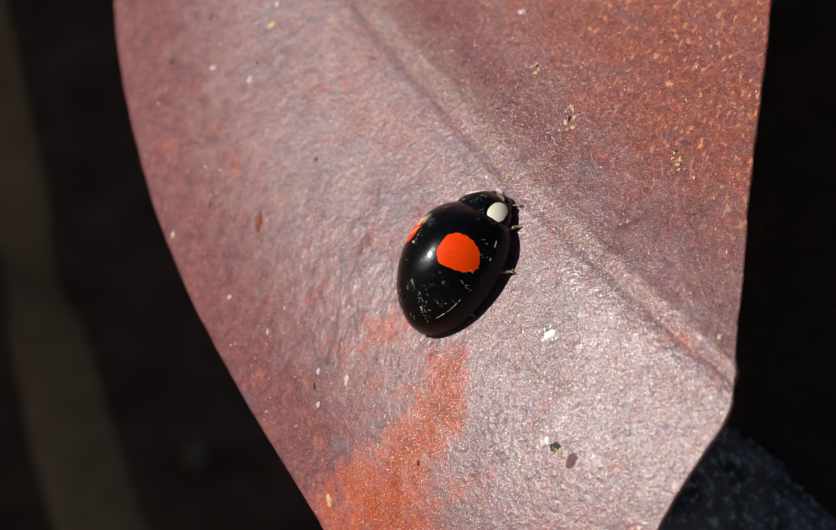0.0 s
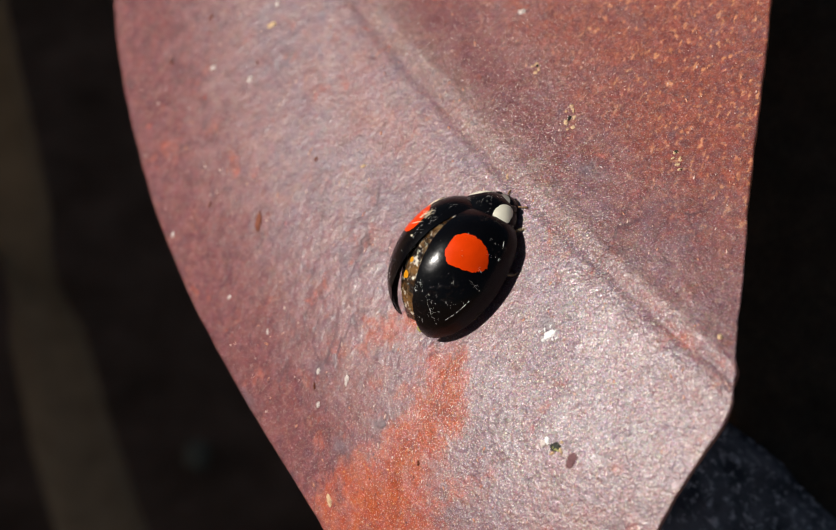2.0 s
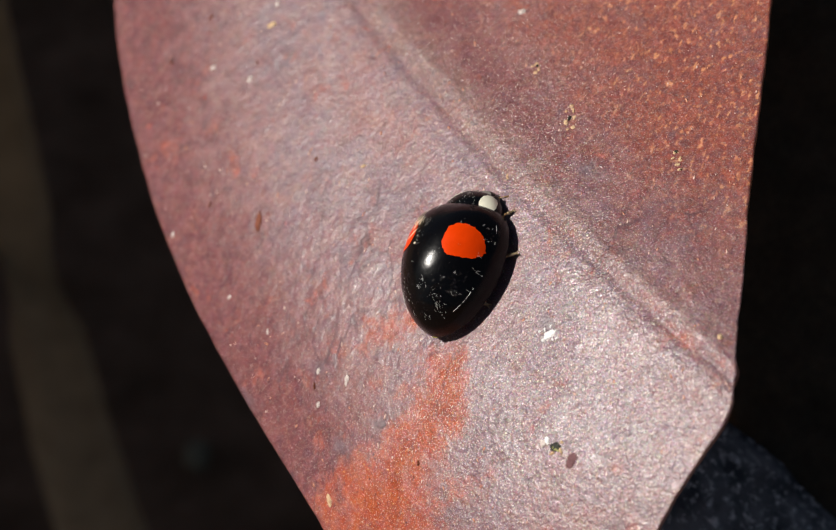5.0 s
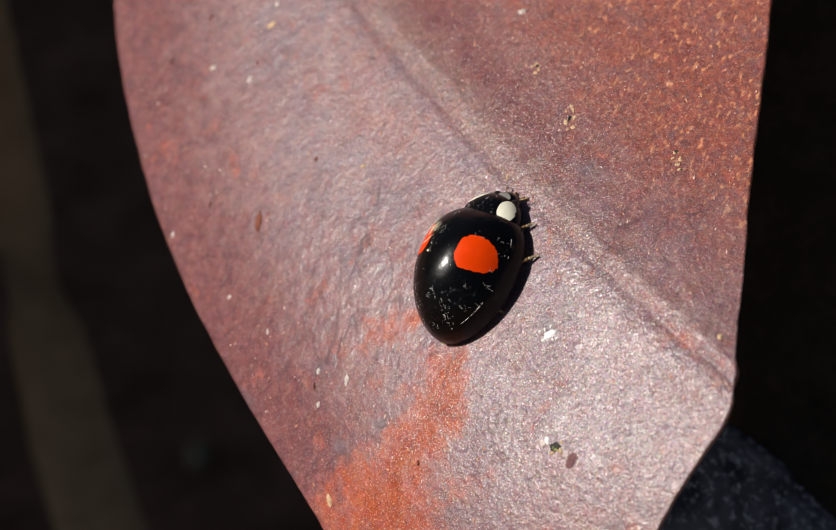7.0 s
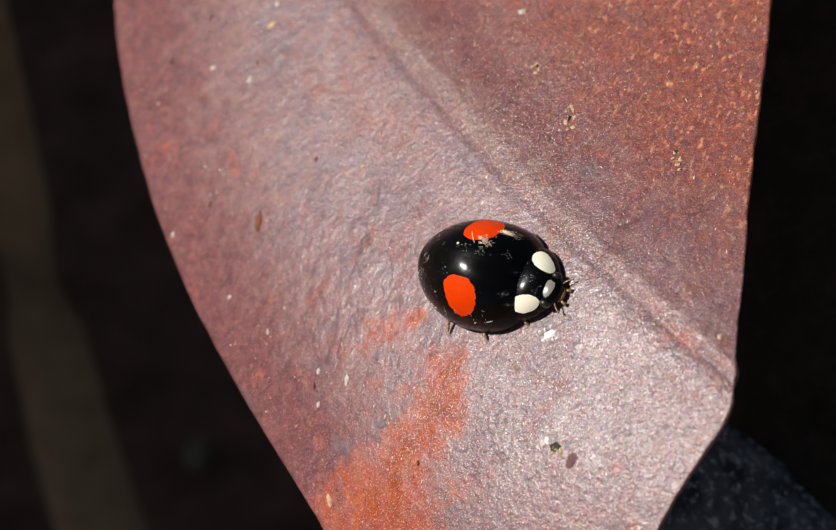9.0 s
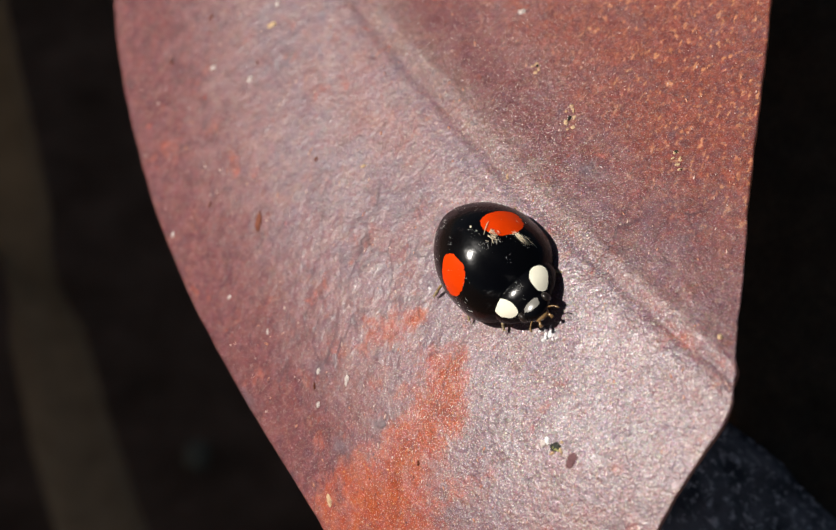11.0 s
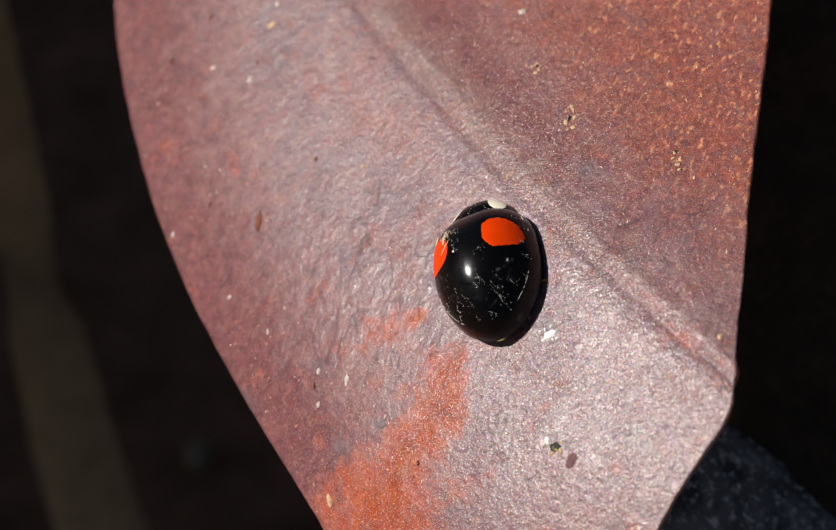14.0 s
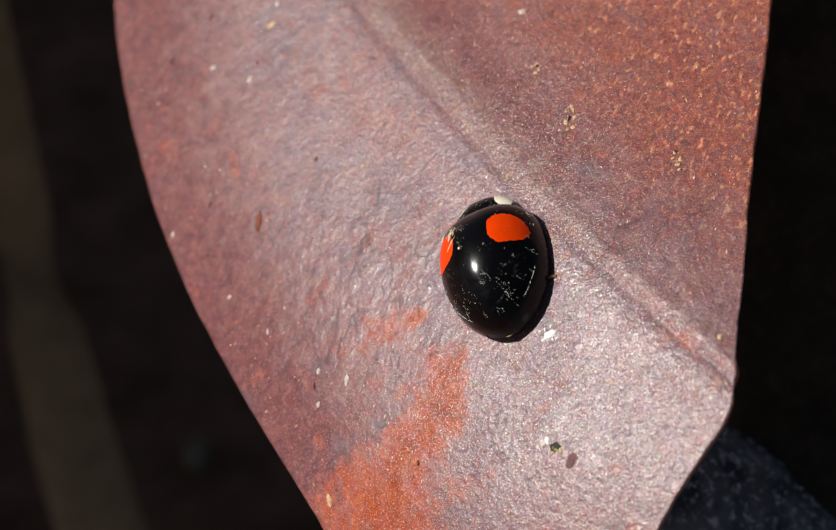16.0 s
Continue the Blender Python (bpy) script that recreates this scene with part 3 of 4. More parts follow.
for cx, cy, rx, ry, many in ((1069, 222, 8, 25, 11), (1269, 297, 7, 12, 7), (1005, 128, 6, 8, 6)):
    for k in range(many):
        w = 2 * math.pi * k / many + 0.7 * math.sin(5 * k)
        mark("cork_spot", cx + rx * math.cos(w), cy + ry * math.sin(w), (0.05 + 0.02 * (k % 3), 0.10 - 0.02 * (k % 2), 0.03), 40 * k, CORK, "cream corky rim of a scar")
mark("pit", 1068, 222, (0.06, 0.13, 0.05), 0, PIT, "dark split in a corky spot", 0.02)
# white lumps in place of one soft bright glint and its glitter
mark("grain", 1029, 628, (0.24, 0.17, 0.035), 25, WHITE_GLINT, "white irregular lump standing in for a bright glint")
for x, y, a, b, turn in ((1012, 622, 0.07, 0.05, 10), (1040, 622, 0.05, 0.10, -30), (1044, 634, 0.08, 0.05, 20), (1018, 638, 0.06, 0.08, 40), (1033, 612, 0.05, 0.07, 0)):
    mark("grain", x, y, (a, b, 0.03), turn, WHITE_GLINT, "white speck standing in for glitter")
mark("grain", 1022, 618, (0.05, 0.09, 0.03), 15, WHITE_GLINT, "white speck standing in for glitter")
mark("grain", 1036, 636, (0.05, 0.06, 0.03), 60, WHITE_GLINT, "white speck standing in for glitter")
for x, y, a, b in ((1052, 846, 0.05, 0.12), (1036, 850, 0.14, 0.05), (1054, 830, 0.07, 0.06)):
    mark("cork_spot", x, y, (a, b, 0.06), 20, CORK, "cream corky rim of a pit")
mark("pit", 1268, 285, (0.07, 0.08, 0.05), 0, PIT, "dark pit in a corky spot", 0.02)
mark("pit", 1008, 124, (0.05, 0.06, 0.05), 0, PIT, "dark pit in a corky spot", 0.02)
mark("grain", 718, 796, (0.15, 0.13, 0.035), 0, SLATE, "grey blistered grain")


def build_flecks():
    """Tiny pale scales that lie all over the blade, too many to count."""
    rnd = random.Random(5)
    bm = bmesh.new()
    count = 0
    while count < 380:
        x, y = rnd.uniform(215, 1440), rnd.uniform(-30, 1020)
        u, v = (x - 784) * PX, (497 - y) * PX
        if u < curve_through(LEFT_EDGE, v) + 0.1 or u > curve_through(RIGHT_EDGE, v) - 0.15:
            continue
        if noise.noise(Vector((u * 0.35, v * 0.35, 20))) + rnd.uniform(-0.5, 0.5) < -0.05:
            continue
        count += 1
        size = rnd.choice((0.03, 0.04, 0.05, 0.065))
        m = on_leaf(x, y) @ Matrix.Rotation(rnd.gauss(0, 0.5), 4, "Z") @ Matrix.Diagonal((size * rnd.uniform(0.6, 1), size * rnd.uniform(1, 2.6), 0.018, 1))
        bmesh.ops.create_icosphere(bm, subdivisions=1, radius=1.0, matrix=m)
    ob = part("fleck", bm, FLECK, leaf, "tiny pale orange and white scales")
    tagged(ob, kind="stuff")
    # white specks put in for the tiny sparkles right of the crease
    bm = bmesh.new()
    for _ in range(700):
        x, y = rnd.gauss(970, 110), rnd.gauss(190, 130)
        if (x - 784) * PX > curve_through(CREASE, (497 - y) * PX) + 1.1:
            size = rnd.uniform(0.009, 0.022)
            bmesh.ops.create_icosphere(bm, subdivisions=1, radius=1.0, matrix=on_leaf(x, y) @ Matrix.Diagonal((size, size * 1.3, size, 1)))
    ob = part("speck", bm, SPARKLE, leaf, "tiny white specks put in for sparkles")
    tagged(ob, kind="stuff")


def fleck_material():
    n = Nodes("pale_scales")
    isl = n.add("ShaderNodeNewGeometry").outputs["Random Per Island"]
    c = n.mix(n.span(isl, 0.35, 0.65), rgb(200, 140, 108), rgb(226, 212, 204))
    return n.done(n.mix(n.noise(n.coords(), 8000), c, rgb(170, 110, 90)), 0.5)


FLECK = fleck_material()
build_flecks()


# ---- the beetle ----
# millimetres, x forward, y to its left, z up
FRONT, REAR, WIDE, HIGH = 2.77, 3.16, 2.34, 2.30
STAND = 0.03                         # how high the legs carry the body


def rim(phi):
    """Distance of the wing cases' rim from the middle of the back, phi from the front."""
    c, s = math.cos(phi), math.sin(phi)
    a = FRONT if c > 0 else REAR
    n = 2.7 if c > 0 else 1.83
    return (abs(c / a) ** n + abs(s / WIDE) ** n) ** (-1 / n)


def back_height(x, y, low=0.42, high=HIGH + 0.08):
    rho = math.hypot(x, y) / rim(math.atan2(y, x))
    keel = 0.06 * math.exp(-((x + 2.25) / 0.16) ** 2) * math.exp(-(y / 0.9) ** 2)    # across the back before the tip
    return low + keel * max(0.0, 1 - rho) ** 0.3 + high * max(0.0, 1 - rho ** 2.05) ** 0.56


def lifted(height, lift):
    """The surface z = height(x, y), lifted along its normal."""
    def surface(x, y):
        e = 0.01
        n = Vector((height(x - e, y) - height(x + e, y), height(x, y - e) - height(x, y + e), 2 * e)).normalized()
        return Vector((x, y, height(x, y))) + n * lift
    return surface


def specks(places, surface, name, parent, origin, seed, glint_arcs=()):
    """Dried water marks, hairs and dust that cling to the shell, with pale curls for sun glints: (x, y, spread, curls,
    flakes); pale arcs that draw the glint along the rim: (from, to, how far out).
    """
    rnd = random.Random(seed)
    bm = bmesh.new()
    for cx, cy, spread, curls, flakes in places:
        for k in range(curls + flakes):
            x, y = rnd.gauss(cx, spread), rnd.gauss(cy, spread)
            a = rnd.gauss(0.25, 0.75)
            curl = k < curls
            long = rnd.uniform(0.05, 0.17) if curl else rnd.uniform(0.012, 0.04)
            wide = rnd.uniform(0.0035, 0.008) if curl else rnd.choice((0.005, 0.007, 0.009, 0.015))
            bend = rnd.choice((-1, 1)) * rnd.uniform(0.1, 1.9)
            count = 9 if curl else 3
            pts = []
            for _ in range(count):
                pts.append(surface(x, y) - origin)
                x += math.cos(a) * long / count
                y += math.sin(a) * long / count
                a += bend / count + rnd.gauss(0, 0.25)
            tube(bm, pts, [wide * rnd.uniform(0.3, 1.0) for _ in pts], 5)
    # thin pale tubes draw the sun's glint in the groove inside the rim
    for start, end, out in glint_arcs:
        turn = start
        while turn < end:
            stop = min(end, turn + rnd.uniform(2, 9))
            pts = []
            for k in range(6):
                phi = math.copysign(radians(abs(turn) + (abs(stop) - abs(turn)) * k / 5), origin.y)
                r = rim(phi) * out
                pts.append(surface(r * math.cos(phi), r * math.sin(phi)) - origin)
            tube(bm, pts, [0.004] + [rnd.uniform(0.007, 0.013) for _ in range(4)] + [0.004], 6)
            turn = stop + rnd.uniform(0.3, 2.5)
    ob = part(name, bm, GLINT, parent, "dust, dried water marks and pale threads for sun glints")
    return tagged(ob, kind="stuff")


def build_elytron(side, parent):
    bm = bmesh.new()
    hinge = Vector((2.3, 0.45 * side, 1.5))
    nphi, nrho = 120, 60
    grid = []
    for i in range(nphi + 1):
        phi = side * (0.0004 + (math.pi - 0.0008) * i / nphi)
        row = []
        for j in range(nrho + 1):
            rho = 0.00002 + 0.99998 * math.sin(0.5 * math.pi * j / nrho)
            r = rim(phi) * rho
            x, y = r * math.cos(phi), r * math.sin(phi)
            z = back_height(x, y)
            row.append(bm.verts.new((x, y, z)))
        for out, down in ((1.004, 0.38), (1.0, 0.33)):
            r = rim(phi) * out
            row.append(bm.verts.new((r * math.cos(phi), r * math.sin(phi), down)))
        grid.append(row)
    for a, b in zip(grid, grid[1:]):
        for j in range(len(a) - 1):
            bm.faces.new((a[j], a[j + 1], b[j + 1], b[j]))
    bmesh.ops.remove_doubles(bm, verts=bm.verts, dist=0.0004)
    for v in bm.verts:
        v.co -= hinge
    ob = part("elytron", bm, BLACK, parent, "glossy black wing case with a red spot")
    thicken(ob, 0.05)
    ob.modifiers[0].use_rim = False
    ob.location = hinge * MM
    edge = []
    for i in range(41):
        phi = side * math.pi * (0.06 + 0.92 * i / 40)
        r = rim(phi) * 0.998
        edge.append(Vector((r * math.cos(phi), r * math.sin(phi), 0.335)) - hinge)
    part("rim", tube(bmesh.new(), edge, [0.010] + [0.017] * 39 + [0.010], 8), RIM, ob, "thin dark brown rim")
    skin = lifted(back_height, 0.014)
    bm = patch(bmesh.new(), skin, 0.49, 1.42 * side, 0.74, 0.64, side * -8, 2.4, 0.035, 14, 200, 0.03)
    for v in bm.verts:
        v.co -= hinge
    part("red_spot", bm, RED, ob, "vermilion red spot")
    fluff = [(0.0, 1.0, 0.6, 0, 8), (1.3, 1.2, 0.3, 1, 5), (-1.2, 1.0, 0.4, 1, 8)]
    if side > 0:
        skin = lifted(back_height, 0.05)
        bm = bmesh.new()
        for line in (((0.26, 1.12), (0.38, 0.96), (0.54, 0.8), (0.72, 0.6)), ((1.12, 0.80), (0.92, 0.96), (0.70, 0.92)), ((1.25, 0.62), (1.05, 0.72), (0.85, 0.66))):
            tube(bm, [skin(x, y) - hinge for x, y in line], [0.010] + [0.017] * (len(line) - 2) + [0.007], 6)
        rnd = random.Random(3)
        for _ in range(34):                                  # loose fluff round the strands
            x, y, a = 1.02 + rnd.gauss(0, 0.13), 0.84 + rnd.gauss(0, 0.12), rnd.uniform(0, 2 * math.pi)
            dx, dy, up = 0.09 * math.cos(a), 0.09 * math.sin(a), Vector((0, 0, rnd.uniform(0.02, 0.08)))
            tube(bm, [skin(x - dx, y - dy) - hinge, skin(x + rnd.gauss(0, 0.02), y + rnd.gauss(0, 0.02)) + up - hinge, skin(x + dx, y + dy) - hinge], [0.004, rnd.choice((0.006, 0.009, 0.016)), 0.003], 4)
        for _ in range(26):                                  # a frayed tuft
            end = Vector((1.72 + rnd.gauss(0, 0.09), 1.50 + rnd.gauss(0, 0.09)))
            mid = Vector((1.25, 1.5)).lerp(end, 0.5)
            ax, ay = 1.34 + rnd.gauss(0, 0.08), 1.5 + rnd.gauss(0, 0.07)
            tube(bm, [skin(ax, ay) - hinge, skin(mid.x + rnd.gauss(0, 0.05), mid.y + rnd.gauss(0, 0.06)) - hinge, skin(end.x, end.y) - hinge], [0.004, 0.007, 0.003], 4)
        ball(bm, skin(0.0, 0.46) - hinge, (0.055, 0.05, 0.035), u=10, v=6)
        part("fluff", bm, FLUFF, ob, "cream strands of fluff")
        fluff += [(-1.98, 1.04, 0.10, 3, 4), (-2.2, 0.4, 0.10, 3, 5), (-2.7, 0.35, 0.06, 2, 6), (0.36, 0.46, 0.12, 4, 8), (1.1, 0.3, 0.12, 5, 12), (1.18, 0.63, 0.10, 5, 6), (1.85, 1.4, 0.07, 4, 5),
                  (0.61, 1.98, 0.06, 2, 3), (-1.85, 0.7, 0.12, 3, 8), (1.92, 0.62, 0.08, 3, 4), (0.0, 0.38, 0.06, 3, 3), (1.5, 1.68, 0.08, 4, 6), (-1.62, 1.66, 0.08, 5, 6), (-2.2, 1.05, 0.08, 5, 6), (-0.9, 1.95, 0.07, 4, 6)]
    else:
        fluff += [(-1.5, 0.36, 0.10, 7, 12), (-1.94, 0.85, 0.14, 11, 16), (-2.2, 0.8, 0.08, 5, 6), (-2.4, 0.9, 0.08, 4, 5), (-1.65, 1.54, 0.05, 2, 3), (-0.5, 2.0, 0.05, 4, 3), (1.4, 1.9, 0.05, 2, 2),
                  (0.87, 2.05, 0.04, 1, 3), (-0.87, 1.49, 0.04, 2, 2), (0.1, 2.05, 0.05, 3, 3), (-0.35, 0.55, 0.10, 3, 5), (-1.7, 0.12, 0.06, 4, 6), (-2.7, 0.35, 0.06, 3, 7), (0.6, 1.35, 0.2, 0, 4)]
    specks([(x, y * side, a, b, n) for x, y, a, b, n in fluff], lifted(back_height, 0.022), "dust", ob, hinge, 11 + side, [(112, 156, 0.93)] if side > 0 else [(49, 57, 0.95), (66, 69, 0.95), (120, 150, 0.93)])
    return ob


def pronotum_height(x, y):
    w = 1.56 - 0.20 * x - 0.5 * max(0.0, -x - 0.6) ** 2
    e = (x / (1.20 if x > 0 else 1.30)) ** 2 + abs(y / w) ** 2.3
    return 0.98 * max(0.0, 1 - e) ** 0.58


def brow_height(x, y):
    return 0.42 * math.sqrt(max(0.02, 1 - ((x - 0.15) / 0.60) ** 2 - (y / 0.72) ** 2))


def build_beetle():
    ob = new("ladybird")
    tagged(ob, "glossy black ladybird with two red spots and ivory cheeks", "ladybird")
    bm = bmesh.new()
    ball(bm, (-0.1, 0, 0.5), (2.75, 2.05, 0.42), u=32, v=12)
    part("abdomen", bm, DARK, ob, "dark brown belly")
    bm = bmesh.new()
    ball(bm, (-3.08, 0, 0.33), (0.13, 0.22, 0.06), u=20, v=10)
    part("tail_tip", bm, TIP, ob, "olive-brown tip of the belly")
    # folded hind wings under the cases
    bm = patch(bmesh.new(), lifted(lambda x, y: 0.94 * back_height(x / 0.98, y / 0.98), 0.0), -0.12, 0, 2.78, 2.18, 0, 2.0, 0.0, 14, 48)
    wing = part("hind_wing", bm, AMBER, ob, "folded brown glassy hind wings")
    veil = lifted(lambda x, y: 0.94 * back_height(x / 0.98, y / 0.98), 0.01)
    for x, y, a, b in ((-0.8, 0.5, 0.12, 0.12), (-1.45, 0.56, 0.16, 0.2)):
        part("amber_spot", patch(bmesh.new(), veil, x, y, a, b, 10, 2.2, 0.08, 4, 20), GOLD, wing, "amber yellow patch")
    cases = [build_elytron(s, ob) for s in (1, -1)]
    # neck shield
    origin = Vector((2.5, 0, 0.42))
    bm = bmesh.new()
    rows = []
    for i in range(25):
        rho = math.sin(0.5 * math.pi * i / 24)
        row = []
        for k in range(48):
            a = 2 * math.pi * k / 48
            lo, hi = 0.0, 2.2
            for _ in range(24):
                mid = (lo + hi) / 2
                lo, hi = (mid, hi) if pronotum_height(mid * math.cos(a), mid * math.sin(a)) > 0 else (lo, mid)
            x, y = lo * rho * math.cos(a), lo * rho * math.sin(a)
            row.append(bm.verts.new((x, y, pronotum_height(x, y))) if i else None)
        rows.append(row)
    rows.append([bm.verts.new((v.co.x * 0.9, v.co.y * 0.9, -0.18)) for v in rows[-1]])
    top = bm.verts.new((0, 0, pronotum_height(0, 0)))
    for k in range(48):
        j = (k + 1) % 48
        bm.faces.new((top, rows[1][k], rows[1][j]))
        for p, q in zip(rows[1:], rows[2:]):
            bm.faces.new((p[k], p[j], q[j], q[k]))
    bm.faces.new(rows[-1])
    pron = part("pronotum", bm, BLACK, ob, "glossy black neck shield with ivory cheeks")
    pron.location = origin * MM
    skin = lifted(pronotum_height, 0.012)
    for s in (1, -1):
        bm = patch(bmesh.new(), skin, 0.41, s * 0.92, 0.565, 0.285, s * -32, 2.1, 0.04, 9, 64)
        part("cheek_patch", bm, IVORY, pron, "ivory white oval patch")
    specks([(0.0, 0.1, 0.22, 5, 14), (-0.2, 0.7, 0.12, 3, 6), (-0.2, -0.7, 0.12, 3, 6), (0.45, 0.0, 0.14, 2, 8)], lifted(pronotum_height, 0.015), "dust", pron, Vector(), 31)
    # head
    bm = bmesh.new()
    ball(bm, (0.15, 0, 0), (0.60, 0.72, 0.42), u=28, v=16)
    face = part("head", bm, BLACK, ob, "black head with a pale brow")
    face.location = Vector((3.38, 0, 0.55)) * MM
    bm = bmesh.new()
    patch(bm, lifted(brow_height, 0.014), 0.36, 0.0, 0.18, 0.35, 0, 2.4, 0.09, 7, 48, 0.05)
    part("brow_mark", bm, BROW, face, "broad dull grey brow patch")
    for s in (1, -1):
        bm = bmesh.new()
        ball(bm, (0.30, s * 0.60, 0.10), (0.24, 0.17, 0.24), u=14, v=10)
        part("eye", bm, DARK, face)
        bm = bmesh.new()
        tube(bm, [(0.60, s * 0.40, -0.04), (0.72, s * 0.54, -0.02), (0.84, s * 0.66, -0.04), (0.92, s * 0.70, -0.08), (0.97, s * 0.72, -0.12)], [0.035, 0.026, 0.026, 0.045, 0.03], 7)
        part("antenna", bm, LEG, face, "short brown clubbed antenna")
        bm = bmesh.new()
        tube(bm, [(0.60, s * 0.15, -0.2), (0.82, s * 0.26, -0.24), (0.95, s * 0.30, -0.32)], [0.06, 0.06, 0.09], 7)
        part("palp", bm, LEG, face, "amber mouth palp")
    bm = bmesh.new()
    ball(bm, (0.62, 0, -0.16), (0.22, 0.34, 0.15), u=14, v=8)
    part("jaw", bm, LEG, face, "amber brown mouth plate")
    # legs: hip, knee and foot in the beetle's own axes
    legs = []
    floor = 0.05 - STAND
    for s in (1, -1):
        for hip, knee, foot in (((1.75, 0.7), (2.25, 1.45), (2.65, 1.85)), ((0.1, 0.8), (0.45, 1.95), (0.85, 2.55)), ((-1.2, 0.75), (-1.35, 1.75), (-1.55, 2.35))):
            o = Vector((hip[0], hip[1] * s, 0.30))
            k = Vector((knee[0], knee[1] * s, 0.26)) - o
            f = Vector((foot[0], foot[1] * s, floor)) - o
            side = (f - k).cross(Vector((0, 0, 1))).normalized()
            bm = tube(bmesh.new(), [Vector(), k * 0.3, k * 0.6, k * 0.9, k, k * 1.03], [0.10, 0.13, 0.13, 0.09, 0.07, 0.03], 10)
            leg = part("leg", bm, DARK, ob, "short dark brown jointed leg")
            leg.location = o * MM
            a = k.lerp(f, 0.62) + Vector((0, 0, 0.04))
            bow = k.lerp(a, 0.5) + Vector((0, 0, 0.05))
            bm = tube(bmesh.new(), [k, k.lerp(bow, 0.6), bow, bow.lerp(a, 0.5), a], [0.055, 0.065, 0.06, 0.065, 0.06], 9)
            part("shin", bm, LEG, leg, "brown bristly shin")
            out = (f - a).normalized()
            bm = tube(bmesh.new(), [a, a.lerp(f, 0.3), a.lerp(f, 0.36), a.lerp(f, 0.7), a.lerp(f, 0.76), f, f + out * 0.05 + Vector((0, 0, 0.03))],
                      [0.05, 0.085, 0.05, 0.085, 0.045, 0.065, 0.04], 8)
            for turn in (1, -1):                             # the two claws
                tip = f + out * 0.05
                tube(bm, [tip, tip + out * 0.06 + side * turn * 0.07 + Vector((0, 0, 0.03)), tip + out * 0.12 + side * turn * 0.08 - Vector((0, 0, 0.03))], [0.028, 0.022, 0.010], 5)
            part("foot", bm, FOOT_CHITIN, leg, "pale brown clawed foot")
            legs.append((leg, o, f))
    return ob, cases, pron, face, legs


beetle, elytra, pronotum, face, legs = build_beetle()


# ---- what moves ----
def stand(u, v, heading, pitch=0.0, roll=0.0):
    """The beetle's pose on the leaf: where the middle of its belly rests, and which way it faces (0 right, 90 up)."""
    normal = Vector((LEAN_X, LEAN_Y, 1)).normalized()
    p = leaf_point(u, v) + Vector((0, 0, STAND / normal.z))
    d = Vector((math.cos(radians(heading)), math.sin(radians(heading)), 0))
    d.z = -(normal.x * d.x + normal.y * d.y) / normal.z
    d.normalize()
    m = Matrix((d, normal.cross(d), normal)).transposed().to_4x4()
    return PLACE @ Matrix.Translation(p * MM) @ m @ pose(0, 0, 0, roll, pitch, 0)


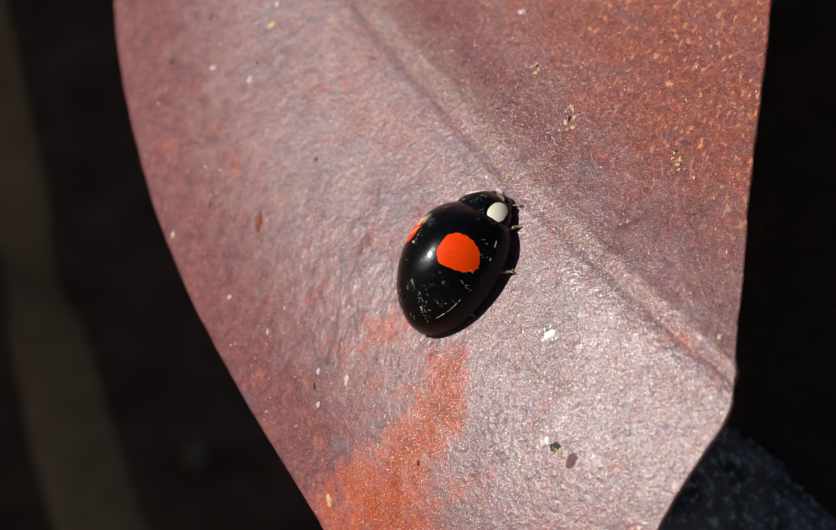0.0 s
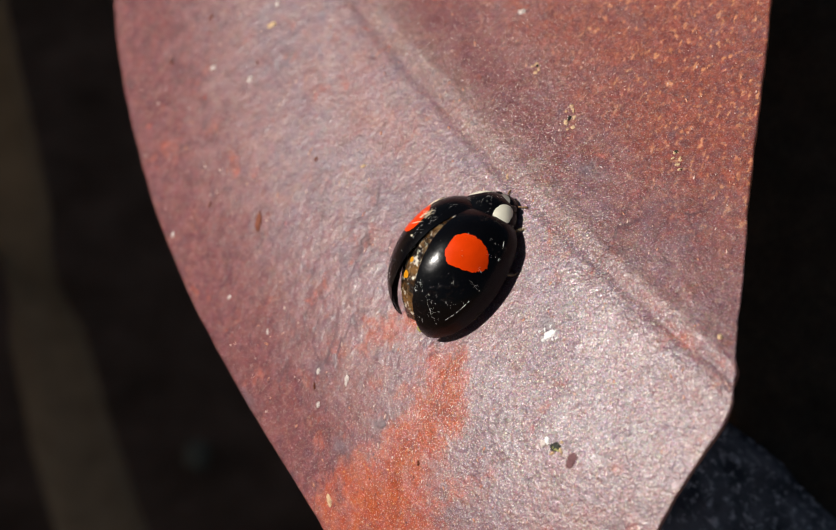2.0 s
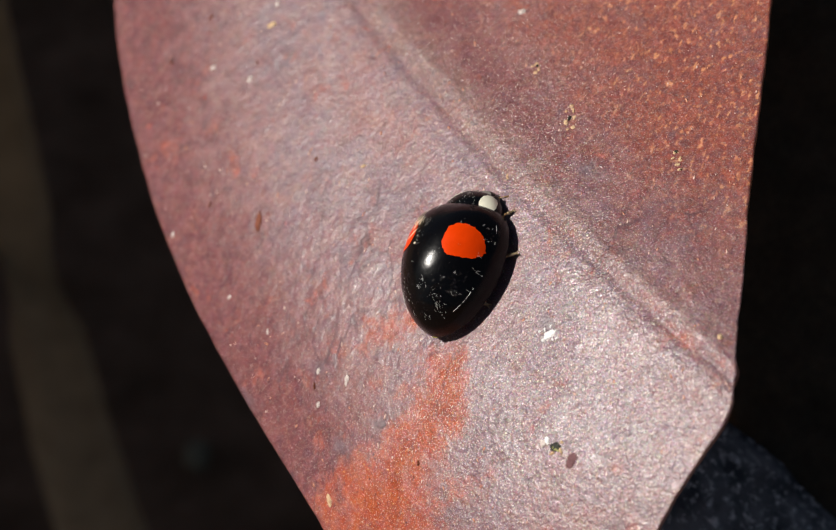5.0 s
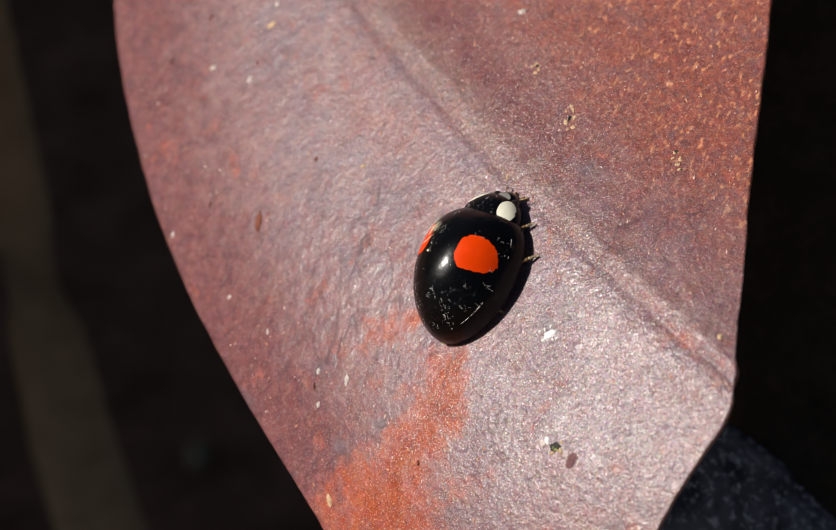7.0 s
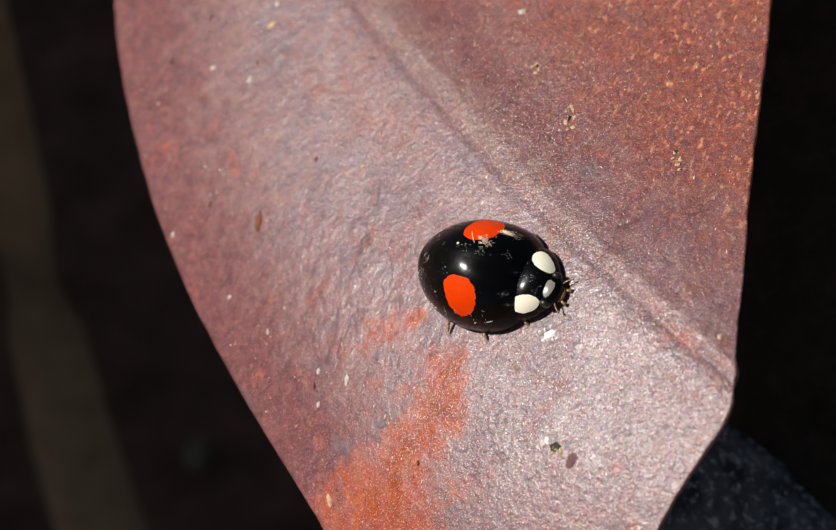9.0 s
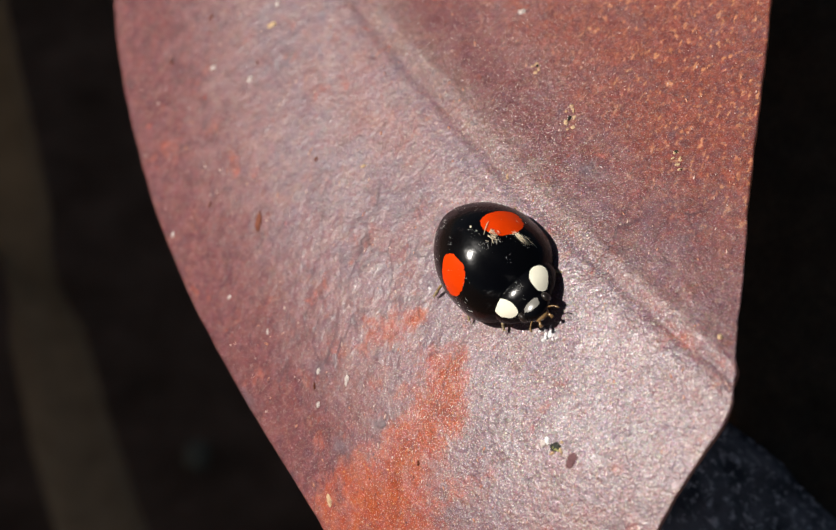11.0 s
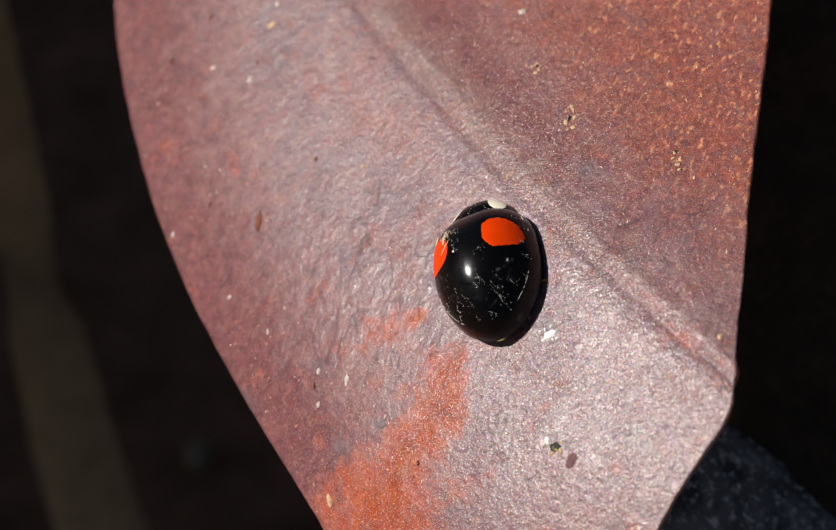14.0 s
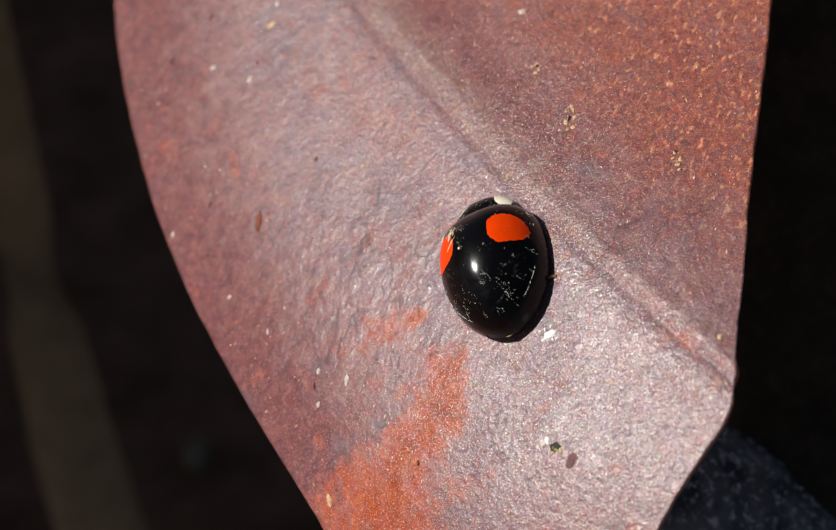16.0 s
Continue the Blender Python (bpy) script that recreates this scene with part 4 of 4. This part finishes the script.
def motions():
    rows = [(0.0, 1.827, -0.219, 58.8, -2.1, -2.9), (1.0, 1.761, -0.255, 59.9, -3.2, -2.1), (1.5, 1.70, -0.22, 58.8, -1.5, 0.0),
            (2.0, 1.93, -0.20, 57.0, -1.0, -0.5), (2.4, 1.86, -0.26, 58.0, -2.0, -1.0), (2.8, 1.83, -0.30, 55.5, -5.0, -1.5),
            (3.0, 1.82, -0.26, 54.0, -6.0, -2.0), (3.5, 1.92, -0.258, 58.9, -5.6, 0.1), (4.0, 1.746, -0.297, 65.0, -0.8, 0.9),
            (6.5, 2.348, -0.149, 74.3, -0.2, -3.8), (7.0, 2.467, -0.453, 65.2, -2.9, -2.3), (7.6, 2.356, -0.562, 52.5, -3.8, 1.4),
            (8.0, 2.232, -0.601, 36.3, -6.2, 4.5), (8.5, 2.267, -0.653, 19.0, -2.1, 1.8), (8.75, 2.5, -0.70, 4.5, 2.0, 0.8),
            (9.0, 3.008, -0.592, -10.8, 1.8, 0.2), (9.2, 3.175, -0.457, -19.0, -0.7, -2.2), (11.3, 3.428, -0.037, -60.2, -3.2, -4.4),
            (11.6, 3.496, -0.022, -80.8, -3.2, -6.0), (12.0, 3.49, 0.41, -106.9, 3.9, -7.2), (12.2, 3.58, 0.30, -120.5, 4.0, -3.0),
            (12.5, 3.458, -0.343, -141.8, 1.8, 0.0), (12.8, 3.348, -0.341, -168.8, 1.7, 6.1), (13.0, 3.351, -0.477, -204.9, 1.9, -0.9),
            (13.3, 3.211, -0.325, -241.0, 4.7, -1.0), (13.5, 3.003, -0.461, -257.5, -0.3, 6.5), (14.0, 3.237, -0.568, -261.6, 2.8, 5.7),
            (15.0, 3.366, -0.47, -259.0, 2.7, 3.4), (16.0, 3.53, -0.40, -261.0, 2.5, 4.0)]
    walk(beetle, [(t, stand(u, v, h, p, r)) for t, u, v, h, p, r in rows])
    # the left wing case swings open and shut, the right one a little
    for case, share in zip(elytra, (1.0, -0.38)):
        x, y, z = case.location
        walk(case, [(t, pose(x, y, z, share * a * 0.2, -share * a * 0.1, -share * a)) for t, a in
                    ((0, 0), (1.3, 0), (1.5, 6.0), (1.75, 13.2), (2.0, 15.0), (2.25, 14.2), (2.42, 10.5), (2.6, 3.2), (2.75, 0), (16, 0))])
    # neck shield and head look about: seconds, roll, pitch, yaw, how far out; then how far the head is drawn in, and its nod
    turns = [(0.0, -5, 24, -14, -0.14, -0.28, 2), (1.5, -5, 22, -14, -0.14, -0.28, 2), (2.4, -5, 22, -14, -0.14, -0.28, 2), (2.8, -3, 27, -13, -0.16, -0.28, 0), (3.5, -4, 35, -13, -0.2, -0.28, -2),
             (4.0, -6, 24, -14, -0.19, -0.28, 2), (6.5, -6, 22, -15, -0.19, -0.28, 2), (7.0, -4, 18, -12, -0.12, -0.22, 0), (7.6, 4, 3, -5, -0.04, -0.18, 0), (8.0, -1, -2, -6, 0.08, -0.12, 0),
             (8.5, 1, -1, -10.5, 0.08, 0.0, 0), (8.75, 0, 0, -7, 0.04, 0.0, 0), (9.0, 1, 0, -6, 0.0, -0.12, 0), (9.2, 0, 0, -9.5, 0.0, -0.12, 0), (11.3, -1.5, -4, -2, 0.0, 0.0, 0),
             (11.6, -3, 2, 1, 0.04, 0.0, 0), (12.0, 2, -2, -2, 0.10, 0.05, 0), (12.2, 6, 2, -5, 0.14, 0.05, 0), (12.5, 8, 0, -10, 0.14, 0.0, 0), (12.8, 8, 4, -8, 0.05, -0.2, 4),
             (13.3, -2, 12, -3, 0.0, -0.35, 4), (13.5, -4, 15, -7, -0.05, -0.35, 4), (14.5, -4, 17, -10, -0.05, -0.35, 4), (16.0, -4, 19, -12, -0.06, -0.35, 4)]
    neck, brow = pronotum.location.copy(), face.location - pronotum.location
    shield = [(t, Matrix.Translation(neck + Vector((out * MM, 0, 0))) @ pose(0, 0, 0, r, p, w), drawn, nod) for t, r, p, w, out, drawn, nod in turns]
    walk(pronotum, [(t, m) for t, m, _, _ in shield])
    walk(face, [(t, m @ Matrix.Translation(brow + Vector((drawn * MM, 0, 0))) @ pose(0, 0, 0, 0, nod, 0)) for t, m, drawn, nod in shield])
    # where each foot is set down: seconds, then forward and sideways in the beetle's own axes; left front, middle, hind, then right
    paces = [[(0, 2.9, 1.7), (7.0, 3.0, 1.7), (7.7, 3.4, 1.9), (8.0, 4.3, 1.9), (8.2, 4.3, 1.7), (8.5, 3.8, 2.6), (9.0, 3.4, 1.3), (11.3, 3.0, 1.7), (11.8, 3.2, 2.2), (12.2, 3.3, 1.7), (12.5, 3.6, 1.3), (13.0, 2.4, 1.8), (13.6, 2.7, 1.6), (16, 2.7, 1.6)],
             [(0, 0.6, 2.2), (6.4, 0.6, 2.2), (9.0, 0.2, 2.5), (12.0, 0.3, 2.2), (12.5, -0.6, 2.75), (13.0, 0.1, 2.7), (13.6, 0.5, 2.2), (16, 0.5, 2.2)],
             [(0, -1.5, 2.0), (4.0, -1.5, 2.0), (6.5, -2.6, 1.9), (7.0, -1.6, 1.9), (9.0, -1.5, 1.9), (11.8, -1.4, 2.6), (12.0, -1.3, 2.85), (12.4, -3.0, 1.7), (12.8, -2.2, 1.8), (13.6, -1.6, 1.9), (16, -1.6, 1.9)],
             [(0, 2.7, -1.6), (2.6, 2.7, -1.6), (3.0, 2.3, -2.5), (3.5, 2.8, -1.7), (6.8, 2.8, -1.6), (7.5, 3.1, -2.0), (8.0, 3.1, -1.5), (8.5, 3.0, -2.9), (9.0, 2.7, -1.6), (13.6, 2.5, -1.6), (16, 2.5, -1.6)],
             [(0, 0.9, -2.5), (4.0, 0.9, -2.5), (6.5, 1.4, -2.6), (7.5, 1.5, -2.55), (8.3, 0.9, -2.3), (9.0, 0.95, -2.55), (12.0, 0.6, -2.3), (13.6, 1.4, -2.65), (14.5, 1.3, -2.65), (16, 1.2, -2.65)],
             [(0, -1.4, -1.9), (6.4, -1.4, -1.9), (9.0, -1.1, -2.55), (11.5, -1.7, -2.8), (12.0, -1.4, -2.0), (13.6, -1.2, -2.5), (14.5, -1.1, -2.6), (15.0, -1.3, -2.65), (16, -1.3, -2.65)]]
    for i, ((leg, o, f), marks) in enumerate(zip(legs, paces)):
        steps = [marks[0]]
        for p, q in zip(marks, marks[1:]):
            count = int((q[0] - p[0]) / 0.3) if 6.3 < p[0] and q[0] < 13.7 else 0
            for n in range(1, count):
                k = n / count
                swing = 0.28 * (1 if (n + i) % 2 else -1)
                steps.append(tuple(a + (b - a) * k + w for a, b, w in zip(p, q, (0, swing, 0))))
            steps.append(q)
        rows = []
        for t, x, y in steps:
            want, have = Vector((x - o.x, y - o.y)), Vector((f.x, f.y))
            yaw = math.atan2(want.y, want.x) - math.atan2(have.y, have.x)
            slide = want.normalized() * (want.length - have.length)
            rows.append((t, Matrix.Translation((o + Vector((slide.x, slide.y, 0))) * MM) @ pose(0, 0, 0, 0, 0, math.degrees(yaw))))
        walk(leg, rows)


motions()
